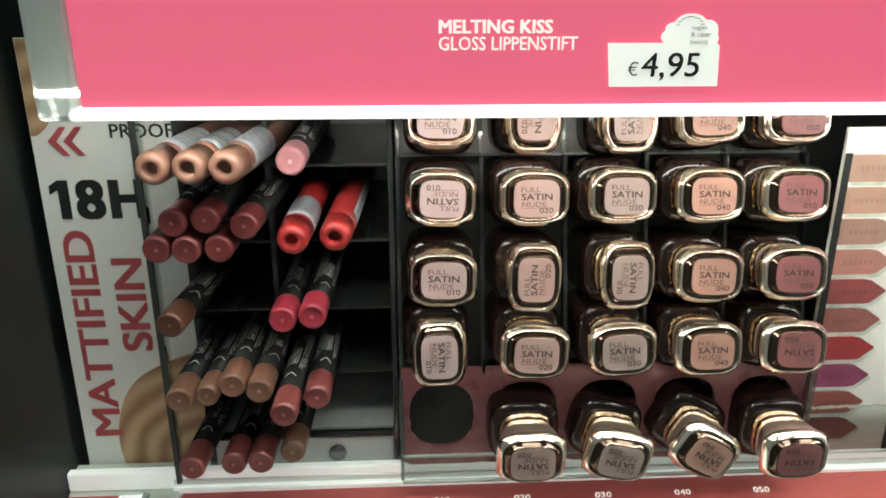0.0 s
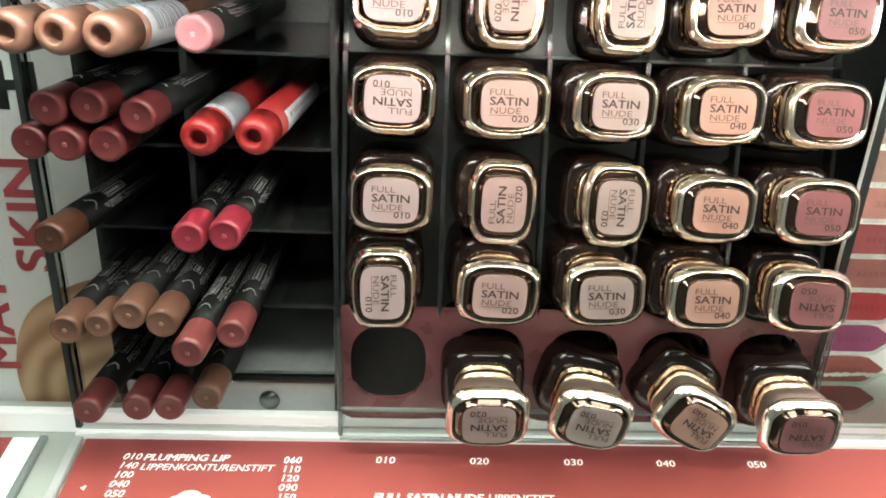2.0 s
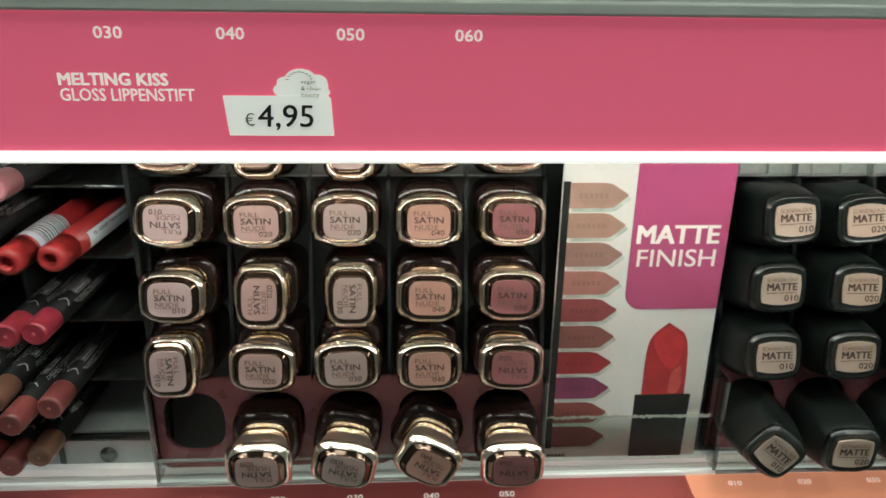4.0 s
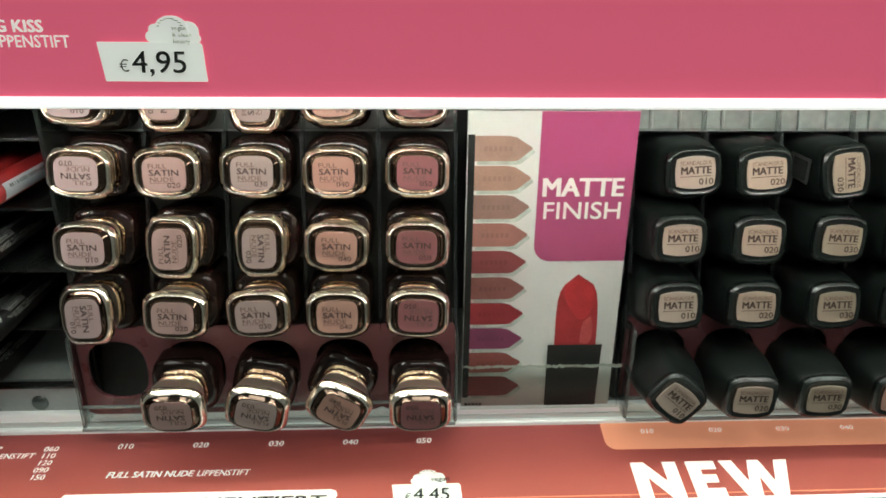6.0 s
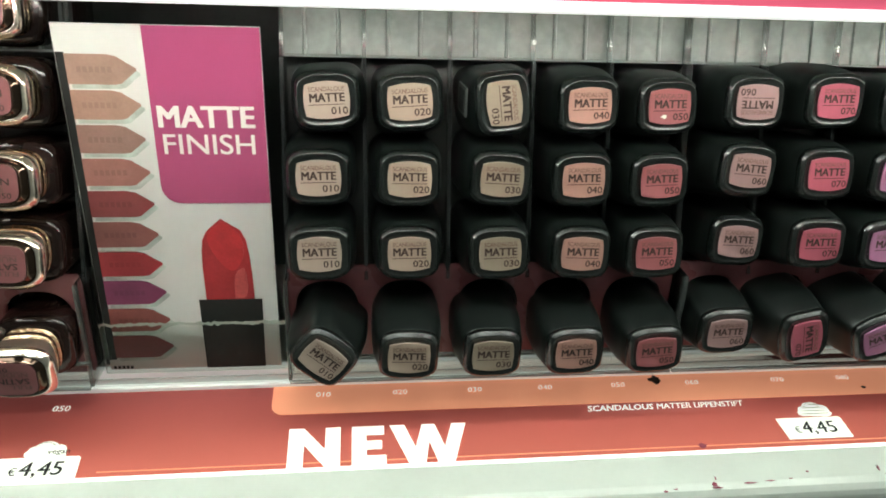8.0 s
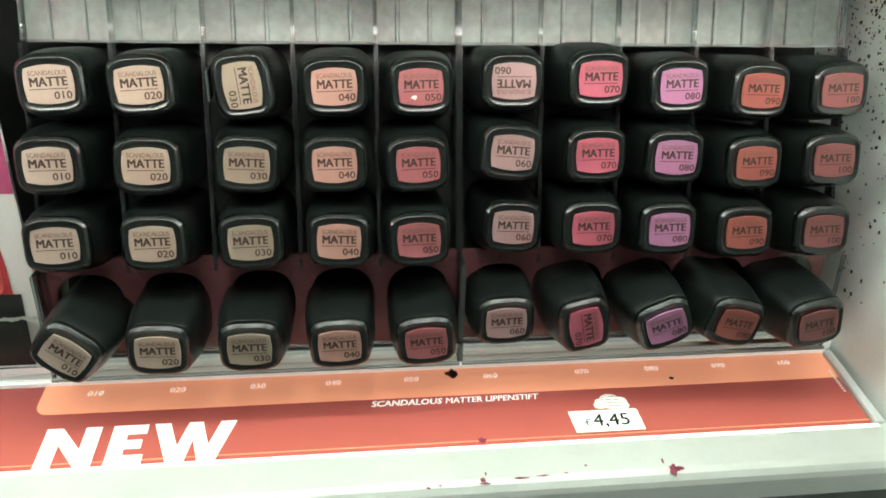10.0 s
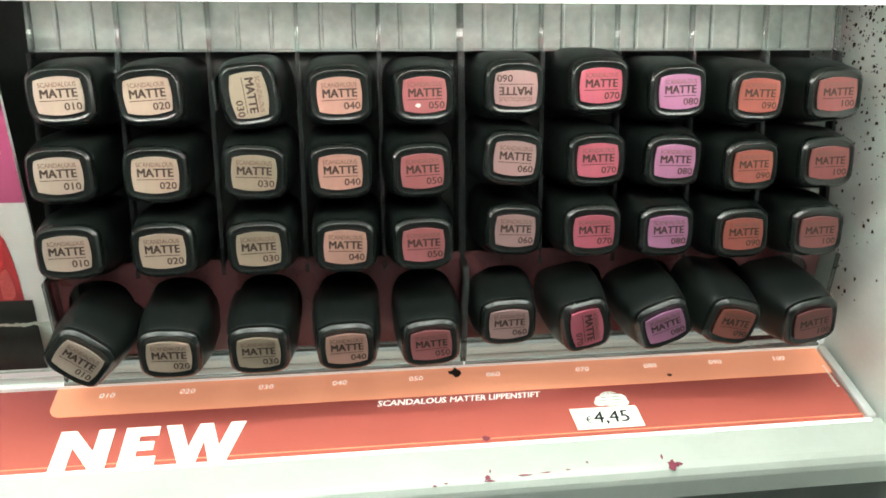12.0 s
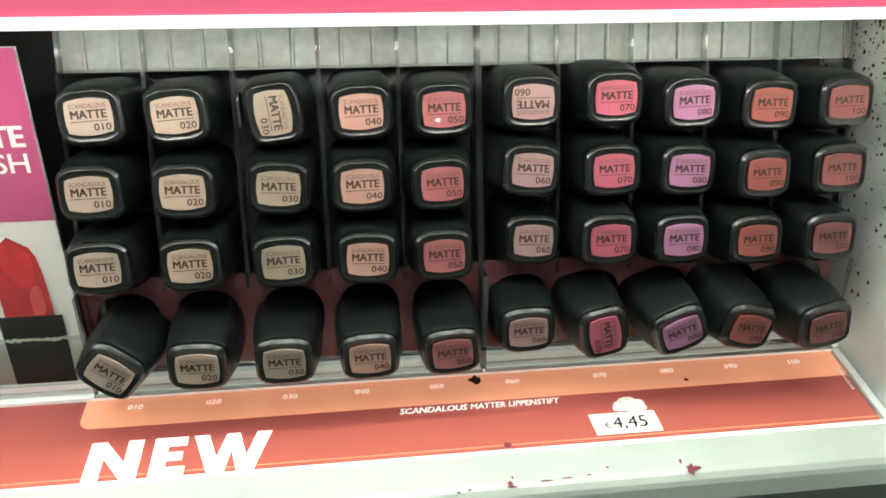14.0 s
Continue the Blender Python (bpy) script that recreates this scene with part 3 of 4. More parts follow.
def satin_words(num):
    bold = lettering([("SATIN", -0.0045, -0.0003, 0.0018, 0.03, 0, "LEFT", fit_width("SATIN", 0.0018, 0.03, 0, 0.0088)), (num, 0.0007, -0.0040, 0.0015, 0.012, 0, "LEFT", 1.22)])
    fine = lettering([("FULL", -0.0047, 0.0019, 0.0014, 0.008, 0, "LEFT", 1.3), ("NUDE", -0.0044, -0.0022, 0.0014, 0.008, 0, "LEFT", 1.3)])
    bar(fine, -0.0044, 0.0045, -0.00262, -0.00248)
    return to_mesh(bold, "shade_words", M_INK_S), to_mesh(fine, "fine_words", M_INK_P)


def matte_words(num):
    bold = lettering([("MATTE", -0.0049, -0.0004, 0.0023, 0.05, 0, "LEFT", fit_width("MATTE", 0.0023, 0.05, 0, 0.0098)), (num, 0.0010, -0.0039, 0.0020, 0.025, 0, "LEFT", 1.1)])
    fine = lettering([("SCANDALOUS", -0.0050, 0.0024, 0.0013, 0.012, 0, "LEFT", fit_width("SCANDALOUS", 0.0013, 0.012, 0, 0.0100))])
    bar(bold, -0.0051, 0.0050, -0.0013, -0.0011)
    return to_mesh(bold, "shade_words", M_INK_B), to_mesh(fine, "fine_words", M_INK_L)


SAT_COL = [(0.70, 0.52, 0.51), (0.68, 0.45, 0.41), (0.60, 0.45, 0.41), (0.71, 0.40, 0.31), (0.42, 0.165, 0.168)]
MAT_COL = [(0.68, 0.54, 0.445), (0.67, 0.52, 0.41), (0.51, 0.415, 0.315), (0.72, 0.41, 0.335), (0.56, 0.19, 0.20), (0.56, 0.36, 0.35), (0.72, 0.18, 0.25), (0.64, 0.28, 0.48), (0.50, 0.15, 0.12), (0.38, 0.13, 0.125)]
TONES = ["pale pink", "peach pink", "beige", "apricot", "mauve"]
MTONES = ["pale beige", "cream beige", "sand", "peach", "coral red", "dusty pink", "bright pink", "orchid pink", "brick red", "dark red"]
S_MAT = [material("satin_label_" + t.replace(" ", "_"), [v * 0.55 for v in c], 0.4, vary=0.04) for t, c in zip(TONES, SAT_COL)]
T_MAT = [material("matte_label_" + t.replace(" ", "_"), [v * 0.60 for v in c], 0.33, vary=0.06) for t, c in zip(MTONES, MAT_COL)]
S_WORDS = [satin_words("%03d" % (10 * k + 10)) for k in range(5)]
T_WORDS = [matte_words("%03d" % (10 * k + 10)) for k in range(10)]


def satin_lipstick(k, m, note, slip=0.0):
    ob = tagged(empty("lipstick", m), "brown lipstick with gold base and %s label, %s" % (TONES[k], note), "lipstick", "satin lipsticks in the dispenser")
    part_of("base", ME_BASE, None, ob, label="polished gold base")
    part_of("shoulder", ME_SHOULDER, None, ob, label="brushed pale gold shoulder")
    part_of("face_block", ME_FACEPLATE, None, ob, label="dark mirror face")
    part_of("collar", ME_COLLAR, None, ob, label="gold collar")
    part_of("cap", ME_CAP, None, ob, label="dark brown glossy cap")
    lab = part_of("label", ME_SLABEL, S_MAT[k], ob, pose(slip, -0.0002, 0), label="%s shade label" % TONES[k])
    part_of("lettering", S_WORDS[k][0], None, lab, pose(0, -0.00015, 0))
    part_of("fine_lettering", S_WORDS[k][1], None, lab, pose(0, -0.00012, 0))
    return ob


def matte_lipstick(k, m, note):
    ob = tagged(empty("lipstick", m), "matte black lipstick with %s label, %s" % (MTONES[k], note), "lipstick", "matte lipsticks in the dispenser")
    part_of("rim", ME_RIM, None, ob, label="glossy black rim")
    part_of("case", ME_BODY, None, ob, label="soft black plastic case")
    lab = part_of("label", ME_MLABEL, T_MAT[k], ob, pose(0, -0.0004, 0), label="%s shade label" % MTONES[k])
    part_of("lettering", T_WORDS[k][0], None, lab, pose(0, -0.00015, 0))
    part_of("fine_lettering", T_WORDS[k][1], None, lab, pose(0, -0.00012, 0))
    return ob


rnd = random.Random(4)


def lying(x, y, z, tilt, roll, yaw=0.0):
    """A case at its face: tilt lowers the face, roll turns it anticlockwise as seen from the front."""
    return pose(x, y, z, tilt, 0, yaw) @ pose(0, 0, 0, 0, -roll, 0)


TILT = -9.0
SX = [0.0080, 0.0345, 0.0602, 0.0855, 0.1108]
SAT_ROLL = {(0, 1): -90, (0, 2): 90, (1, 0): 180, (2, 1): 90, (2, 2): -90, (3, 0): -90, (3, 4): 180}
SAT_ROWS = [(0.2020, 1.2690), (0.1968, 1.2474), (0.1918, 1.2250), (0.1862, 1.2040)]
for r, (y, z) in enumerate(SAT_ROWS):
    for k in range(5):
        roll = SAT_ROLL.get((r, k), 0) + rnd.uniform(-2.5, 2.5)
        dx = (0.0015 if (r, k) in ((2, 2), (0, 2)) else 0) - (0.0012 if (r, k) == (3, 0) else 0)
        satin_lipstick(k, lying(SX[k] + dx, y + rnd.uniform(-0.0008, 0.0008), z, TILT + rnd.uniform(-1.5, 1.5), roll, rnd.uniform(-1.5, 1.5)), "lying stacked", rnd.uniform(-0.0003, 0.0003))
for k, x, y, z, roll in ((1, 0.0329, 0.1763, 1.1746, 180), (2, 0.0588, 0.1780, 1.1732, 167), (3, 0.0850, 0.1785, 1.1735, 150), (4, 0.1114, 0.1768, 1.1727, 180)):
    satin_lipstick(k, lying(x, y, z, 1, roll), "poking out")

MX = [0.1970, 0.2222, 0.2494, 0.2746, 0.2990, 0.3257, 0.3513, 0.3760, 0.4018, 0.4268]
MROLL = {(0, 0): 3, (0, 1): 4, (0, 2): -83, (0, 3): 2, (0, 5): 180, (0, 7): 2, (1, 2): -3, (1, 5): -5, (1, 4): 2, (2, 5): -3, (0, 9): 2}
for r, (y, z) in enumerate([(0.2000, 1.2466), (0.1950, 1.2252), (0.1900, 1.2036)]):
    for k in range(10):
        aside = {(0, 0): 0.002, (0, 9): 0.0012, (1, 0): -0.0008, (1, 3): -0.0006, (1, 4): -0.001, (2, 0): -0.001, (2, 4): -0.001, (2, 5): 0.0018, (2, 6): -0.0008, (2, 7): -0.0012, (2, 8): -0.0020, (2, 9): -0.0013}.get((r, k), 0.0)
        rise = {(0, 5): 0.0010, (0, 6): 0.0018, (0, 8): -0.0012, (0, 9): -0.0010, (1, 5): 0.0024, (1, 6): 0.0016, (1, 7): 0.0008, (1, 8): -0.0010, (2, 5): 0.0, (2, 6): 0.0022, (2, 7): 0.0012}.get((r, k), 0.0)
        matte_lipstick(k, lying(MX[k] + aside, y + (0.007 if (r, k) == (2, 5) else 0.0) + rnd.uniform(-0.0006, 0.0006), z + rise - 0.0002 * (k % 5), TILT + rnd.uniform(-1.5, 1.5), MROLL.get((r, k), rnd.uniform(-1.5, 1.5)), rnd.uniform(-1.5, 1.5)), "lying stacked")
for k, (x, y, z, roll, tip, yaw) in enumerate([(0.1966, 0.1806, 1.1738, -40, 0, -3), (0.2220, 0.1807, 1.1736, -2, 0, 0), (0.2477, 0.1815, 1.1730, 0, 0, 0), (0.2739, 0.1818, 1.1727, 2, 0, 0), (0.2998, 0.1818, 1.1725, 4, 0, 0), (0.3252, 0.1870, 1.1755, 2, 0, 0),
                                               (0.3490, 0.1815, 1.1762, -78, 1, 2), (0.3742, 0.1800, 1.1762, 20, 1, 3), (0.3966, 0.1790, 1.1764, -14, 2, 3), (0.4226, 0.1772, 1.1762, 8, 0, 4)]):
    matte_lipstick(k, lying(x, y, z, tip, roll, yaw), "poking out")
sticker = tagged(empty("security_sticker", pose(0.2384, 0.2105, 1.2450, 0, 0, -86)), "small silver security sticker on a lipstick side", "sticker")
part("backing", box(-0.0055, 0.0055, 0.0, 0.0006, -0.0042, 0.0042, 0.0001), M_STEEL, sticker, "silver foil backing")
part("window", box(-0.0032, 0.0046, -0.0002, -0.00002, -0.0033, 0.0033), M_COVER, sticker, "dark window of the sticker")


# ---- lipstick dispensers ----
BACK_Z = 1.2545


def lean(z, off=0.0):
    return 0.2000 + 0.24 * (z - 1.2470) + off


def dispenser(name, x0, x1, cols, top, label, plate_y=0.2010, cover=None):
    """A gravity tray: sloping back, clear dividers between the columns, tinted front plate with a hole for each column."""
    d = tagged(empty(name, pose((x0 + x1) / 2, 0.21, SHELF_Z)), label, "display tray")
    inv = d.matrix_basis.inverted()
    for zs, near, mat, what, say in (((1.150, BACK_Z), 0.036, M_HOLE, "back_slope", "black plastic back"), ((BACK_Z, top), 0.024, cover or M_CHANNEL, "upper_cover", "smoky grey plastic cover")):
        bm = bmesh.new()
        a, b = [], []
        for z in zs:
            for lst, off in ((a, near), (b, near + 0.003)):
                lst += [bm.verts.new((x0, lean(z, off), z)), bm.verts.new((x1, lean(z, off), z))]
        bm.faces.new((a[0], a[1], a[3], a[2]))
        bm.faces.new((b[1], b[0], b[2], b[3]))
        bm.faces.new((a[2], a[3], b[3], b[2]))
        bm.faces.new((b[0], b[1], a[1], a[0]))
        part(what, bm, mat, d, say, inv)
    part("cover_edge", box(x0, x1, lean(BACK_Z, 0.0225), lean(BACK_Z, 0.0238), BACK_Z - 0.0004, BACK_Z + 0.0003), M_EDGE, d, "pale lower edge of the cover", inv)
    for c in cols:
        for off in (-0.0052, 0.0048):
            bm = bmesh.new()
            w = 0.0007
            q = [bm.verts.new((c + off + dx, lean(z, 0.0238 - (0.0006 if k in (1, 2) else 0)), z)) for z in (BACK_Z, top) for k, dx in enumerate((-w, -w * 0.5, w * 0.5, w))]
            for k in range(3):
                bm.faces.new((q[k], q[k + 1], q[k + 5], q[k + 4]))
            part("rib", bm, M_CHANNEL, d, "", inv)
    edges = [x0] + [(p + q) / 2 for p, q in zip(cols, cols[1:])] + [x1]
    for e in edges:
        for low, high, near, mat, what in ((1.188, BACK_Z, 0.0185, M_FIN, "divider"), (BACK_Z + 0.0004, top, 0.0205, M_PALE, "divider_edge")):
            bm = bmesh.new()
            t = 0.0006
            pr = [(lean(low, near), low), (lean(high, near), high), (lean(high, 0.0225), high), (lean(low, 0.0225), low)]
            sides = [[bm.verts.new((e + dx, y, z)) for y, z in pr] for dx in (-t, t)]
            bm.faces.new(sides[0])
            bm.faces.new(sides[1][::-1])
            for i in range(4):
                bm.faces.new((sides[0][(i + 1) % 4], sides[0][i], sides[1][i], sides[1][(i + 1) % 4]))
            bmesh.ops.recalc_face_normals(bm, faces=bm.faces)
            part(what, bm, mat, d, "", inv)
    # front plate, one cell a column, each with a rounded hole
    cells = [x0] + [(p + q) / 2 for p, q in zip(cols, cols[1:])] + [x1]
    z0, z1, n = 1.1585, 1.1925, 32
    for c, l, r in zip(cols, cells, cells[1:]):
        bm = bmesh.new()
        hole = [(c + x, 1.1762 + z) for x, z in squircle(0.0202, 0.0226, 2.6, n)]
        rings = []
        for y in (plate_y, plate_y + 0.0016):
            inner = [bm.verts.new((x, y, z)) for x, z in hole]
            outer = []
            for x, z in hole:
                dx, dz = x - c, z - 1.1762
                s = min((r - c if dx > 0 else c - l) / max(abs(dx), 1e-6), (z1 - 1.1762 if dz > 0 else 1.1762 - z0) / max(abs(dz), 1e-6))
                outer.append(bm.verts.new((c + dx * s, y, 1.1762 + dz * s)))
            rings.append((inner, outer))
        for i in range(n):
            j = (i + 1) % n
            bm.faces.new((rings[0][0][i], rings[0][0][j], rings[0][1][j], rings[0][1][i]))
            bm.faces.new((rings[1][0][j], rings[1][0][i], rings[1][1][i], rings[1][1][j]))
            bm.faces.new((rings[0][0][j], rings[0][0][i], rings[1][0][i], rings[1][0][j]))
        bmesh.ops.recalc_face_normals(bm, faces=bm.faces)
        part("front_plate", bm, M_MAROON, d, "maroon tinted plate with rounded hole", inv)
    part("hole_backing", box(x0 + 0.001, x1 - 0.001, 0.2400, 0.2410, 1.1590, 1.1880), M_HOLE, d, "black interior", inv)
    part("bottom_lip", box(x0, x1, 0.1950, 0.2030, 1.1562, 1.1580, 0.0004), M_CLEAR, d, "clear acrylic bottom lip", inv)
    part("front_cover", box(x0, x1, 0.1965, 0.1973, 1.1582, 1.1640), M_CLEAR, d, "low clear acrylic front", inv)
    part("cover_edge", box(x0, x1, 0.1963, 0.1975, 1.1640, 1.1646), M_EDGE, d, "pale polished upper edge", inv)
    part("lip_edge", box(x0, x1, 0.1940, 0.1949, 1.1562, 1.1572), M_EDGE, d, "pale polished lower edge", inv)
    for e in (x0, x1):
        part("side_cheek", box(e - 0.0005, e + 0.0005, 0.1975, 0.2140, 1.1562, 1.1915), M_CLEAR, d, "clear acrylic cheek", inv)
        part("cheek_edge", box(e - 0.0006, e + 0.0006, 0.1958, 0.1970, 1.1562, 1.1915, 0.0003), M_PALE, d, "pale polished cheek edge", inv)
    return d


dispenser("lipstick_dispenser", -0.0045, 0.1240, SX, 1.2800, "clear smoky lipstick dispenser tray with maroon front plate", cover=M_COVER)
dispenser("lipstick_dispenser", 0.1850, 0.3120, MX[:5], 1.2760, "smoky matte lipstick dispenser tray with maroon front plate", 0.2050)
dispenser("lipstick_dispenser", 0.3128, 0.4400, MX[5:], 1.2760, "smoky matte lipstick dispenser tray beside white side panel", 0.2050)

# ---- shade poster between the trays ----
PY = 0.2055
poster = tagged(empty("shade_poster", pose(0, PY, 0)), "printed poster card with purple block and painted lipsticks", "poster")
part("card", box(0.1268, 0.1812, 0.0, 0.0012, 1.1560, 1.2650), M_POSTER, poster, "pale printed card")
part("purple_block", plate(round_rect(0.1500, 0.1811, 1.2140, 1.2649, 0.0055, (1, 0, 0, 0)), 0.0002), M_PURPLE, poster, "purple printed block", pose(0, -0.0003, 0))
for line in (("MATTE", 0.1512, 1.2372, 0.0060, 0.05, 0, "LEFT", fit_width("MATTE", 0.0060, 0.05, 0, 0.0268)), ("FINISH", 0.1517, 1.2293, 0.0058, 0.012, 0, "LEFT", fit_width("FINISH", 0.0058, 0.012, 0, 0.0256))):
    for one in letters(lettering([line])):
        part("printed_letter", one, M_INK_W, poster, "white printed letter", pose(0, -0.0006, 0))
M_SWSHADOW = material("grey_green_shadow_print", (0.50, 0.58, 0.52), 0.45, vary=0.25, scale=200)
SW = [(0.62, 0.40, 0.31), (0.64, 0.39, 0.29), (0.50, 0.30, 0.24), (0.58, 0.27, 0.22), (0.42, 0.11, 0.11), (0.42, 0.17, 0.15), (0.52, 0.07, 0.08), (0.36, 0.09, 0.19), (0.42, 0.13, 0.11), (0.40, 0.08, 0.08)]
part("swatch_bar", plate([(0.1270, 1.1600), (0.1292, 1.1600), (0.1292, 1.2575), (0.1270, 1.2575)], 0.0002), M_INK_D, poster, "dark printed bar", pose(0, -0.0003, 0))
for k, c in enumerate(SW):
    z = 1.2530 - 0.0098 * k
    out = [(0.1292, z - 0.0041), (0.1415, z - 0.0041), (0.1432, z - 0.0038), (0.1475, z - 0.0002), (0.1474, z + 0.0004), (0.1440, z + 0.0026), (0.1425, z + 0.0036), (0.1400, z + 0.0041), (0.1292, z + 0.0041)]
    # the swatch's drop shadow, painted as an offset shape in the artwork
    part("swatch_shadow", plate([(x + 0.0009, w - 0.0012) for x, w in out], 0.0002), M_SWSHADOW, poster, "pale grey green printed drop shadow", pose(0, -0.00028, 0))
    sw = part("printed_swatch", plate(out, 0.0002), material("swatch_ink", [v * 0.62 for v in c], 0.45, vary=0.15, scale=120), poster, "", pose(0, -0.0004, 0))
    bm = bmesh.new()
    for i in range(6):
        bar(bm, 0.1320 + 0.0016 * i, 0.1331 + 0.0016 * i, z - 0.0008, z + 0.0008)
    part("fine_print", bm, material("swatch_print", [v * 0.52 for v in c], 0.5), sw, "", pose(0, -0.0003, 0))
BX = 0.1667
half = [(-0.0073, 1.1815), (-0.0074, 1.1930), (-0.0072, 1.1985), (-0.0066, 1.2022), (-0.0052, 1.2050), (-0.0008, 1.2090)]
bm = plate([(BX + x, z) for x, z in half + [(0.0048, 1.2052), (0.0062, 1.2020), (0.0069, 1.1975), (0.0074, 1.1900), (0.0076, 1.1815)]], 0.0002)
bullet = part("painted_bullet", bm, material("bullet_ink", (0.44, 0.045, 0.05), 0.4, vary=0.2, scale=100), poster, "red painted lipstick bullet", pose(0, -0.0004, 0))
bm = plate(rounded([(BX - 0.0008, 1.2084), (BX + 0.0042, 1.2048), (BX + 0.0056, 1.2008), (BX + 0.0050, 1.1950), (BX + 0.0014, 1.1905), (BX - 0.0030, 1.1960), (BX - 0.0056, 1.2020), (BX - 0.0046, 1.2048), (BX - 0.0008, 1.2084)])[:-1], 0.0002)
part("painted_facet", bm, material("bullet_facet_ink", (0.56, 0.050, 0.055), 0.4, vary=0.2, scale=140), bullet, "brighter red slanted facet", pose(0, -0.0003, 0))
bm = plate(rounded([(BX + 0.0016, 1.1820), (BX + 0.0060, 1.1820), (BX + 0.0056, 1.1930), (BX + 0.0030, 1.1918), (BX + 0.0018, 1.1890), (BX + 0.0016, 1.1820)])[:-1], 0.0002)
part("painted_sheen", bm, material("bullet_sheen_ink", (0.58, 0.105, 0.10), 0.4, vary=0.3, scale=140), bullet, "paler red printed sheen", pose(0, -0.0003, 0))
part("painted_case", plate([(0.1573, 1.1562), (0.1762, 1.1562), (0.1766, 1.1815), (0.1571, 1.1815)], 0.0002), M_INK_D, poster, "black painted case", pose(0, -0.0005, 0))
bm = bmesh.new()
for i in range(5):
    bar(bm, 0.1280 + 0.0013 * i, 0.1289 + 0.0013 * i, 1.1567, 1.1578)
part("fine_print", bm, M_INK_D, poster, "tiny dark code bars", pose(0, -0.0006, 0))
holder = tagged(empty("poster_holder", pose(0.155, 0.2035, 1.1562)), "clear acrylic strip holding the poster card", "holder")
part("strip", box(-0.0288, 0.0290, -0.0005, 0.0005, 0.0, 0.0178), M_CLEAR, holder)
bm = bmesh.new()
erow = random.Random(8)
lo, hi = [], []
for i in range(60):
    x = -0.0288 + 0.0578 * i / 59
    c = 0.0180 + erow.uniform(-0.00018, 0.00018)
    lo.append(bm.verts.new((x, -0.0006, c - erow.uniform(0.0002, 0.0010))))
    hi.append(bm.verts.new((x, -0.0006, c + erow.uniform(0.0002, 0.0008))))
for i in range(59):
    bm.faces.new((lo[i], lo[i + 1], hi[i + 1], hi[i]))
part("chipped_edge", bm, M_CHIP, holder, "chipped pale upper edge")

# ---- foundation poster at the black side panel ----
LP = Matrix.Translation((0.0001, 0.0113, -0.0679)) @ Matrix.Diagonal((1.0528, 1.0, 1.0528, 1.0))
lp = tagged(empty("foundation_poster", LP @ pose(0, 0.2055, 0)), "pale poster card with red vertical words and beige swirl", "poster")
part("card", box(-0.1050, -0.0660, 0.0, 0.0012, 1.1560, 1.2900), M_CARD, lp, "pale printed card")
HZ = 1.2402
for out in ([(-0.1001, HZ), (-0.0972, HZ), (-0.0972, HZ + 0.0113), (-0.1000, HZ + 0.0113), (-0.1024, HZ + 0.0097), (-0.1024, HZ + 0.0072), (-0.1001, HZ + 0.0085)],
            [(-0.0861, HZ), (-0.0832, HZ), (-0.0832, HZ + 0.0046), (-0.0789, HZ + 0.0046), (-0.0789, HZ), (-0.0760, HZ), (-0.0760, HZ + 0.0113), (-0.0789, HZ + 0.0113), (-0.0789, HZ + 0.0070), (-0.0832, HZ + 0.0070), (-0.0832, HZ + 0.0113), (-0.0861, HZ + 0.0113)]):
    part("printed_letter", plate(out, 0.0002), M_INK_D, lp, "heavy dark printed character", pose(0, -0.0004, 0))
bm = lettering([("8", -0.0954, HZ + 0.0003, 0.0108, 0.06, 0, "LEFT", fit_width("8", 0.0108, 0.06, 0, 0.0081))])
part("printed_letter", bm, M_INK_D, lp, "heavy dark printed character", pose(0, -0.0003, 0))
bm = lettering([("TRANSFER", -0.0910, 1.2686, 0.0028, 0.02, 0, "LEFT", 1.0), ("PROOF", -0.0838, 1.2634, 0.0038, 0.02, 0, "LEFT", 1.0)])
part("dark_print", bm, M_INK_D, lp, "dark printed words", pose(0, -0.0003, 0))
bm = lettering([("MATTIFIED", 0, 0, 0.0082, 0.045, 0, "LEFT", fit_width("MATTIFIED", 0.0082, 0.045, 0, 0.0680))])
bmesh.ops.transform(bm, matrix=Matrix.Translation((-0.0930, 0, 1.1682)) @ Matrix.Rotation(radians(-90), 4, "Y"), verts=bm.verts)
bm2 = lettering([("SKIN", 0, 0, 0.0085, 0.045, 0, "LEFT", fit_width("SKIN", 0.0085, 0.045, 0, 0.0300))])
bmesh.ops.transform(bm2, matrix=Matrix.Translation((-0.0799, 0, 1.1980)) @ Matrix.Rotation(radians(-90), 4, "Y"), verts=bm2.verts)
part("vertical_word", bm, M_ROSE, lp, "rose red vertical word", pose(0, -0.0003, 0))
part("vertical_word", bm2, M_ROSE, lp, "rose red vertical word", pose(0, -0.0003, 0))
bm = bmesh.new()
for dx in (0.0, 0.0042):
    plate([(-0.1005 + dx, 1.2625), (-0.0968 + dx, 1.2665), (-0.0950 + dx, 1.2665), (-0.0982 + dx, 1.2625), (-0.0950 + dx, 1.2585), (-0.0968 + dx, 1.2585)], 0.0002, bm)
part("double_arrow", bm, M_ROSE, lp, "rose red double arrow", pose(0, -0.0004, 0))


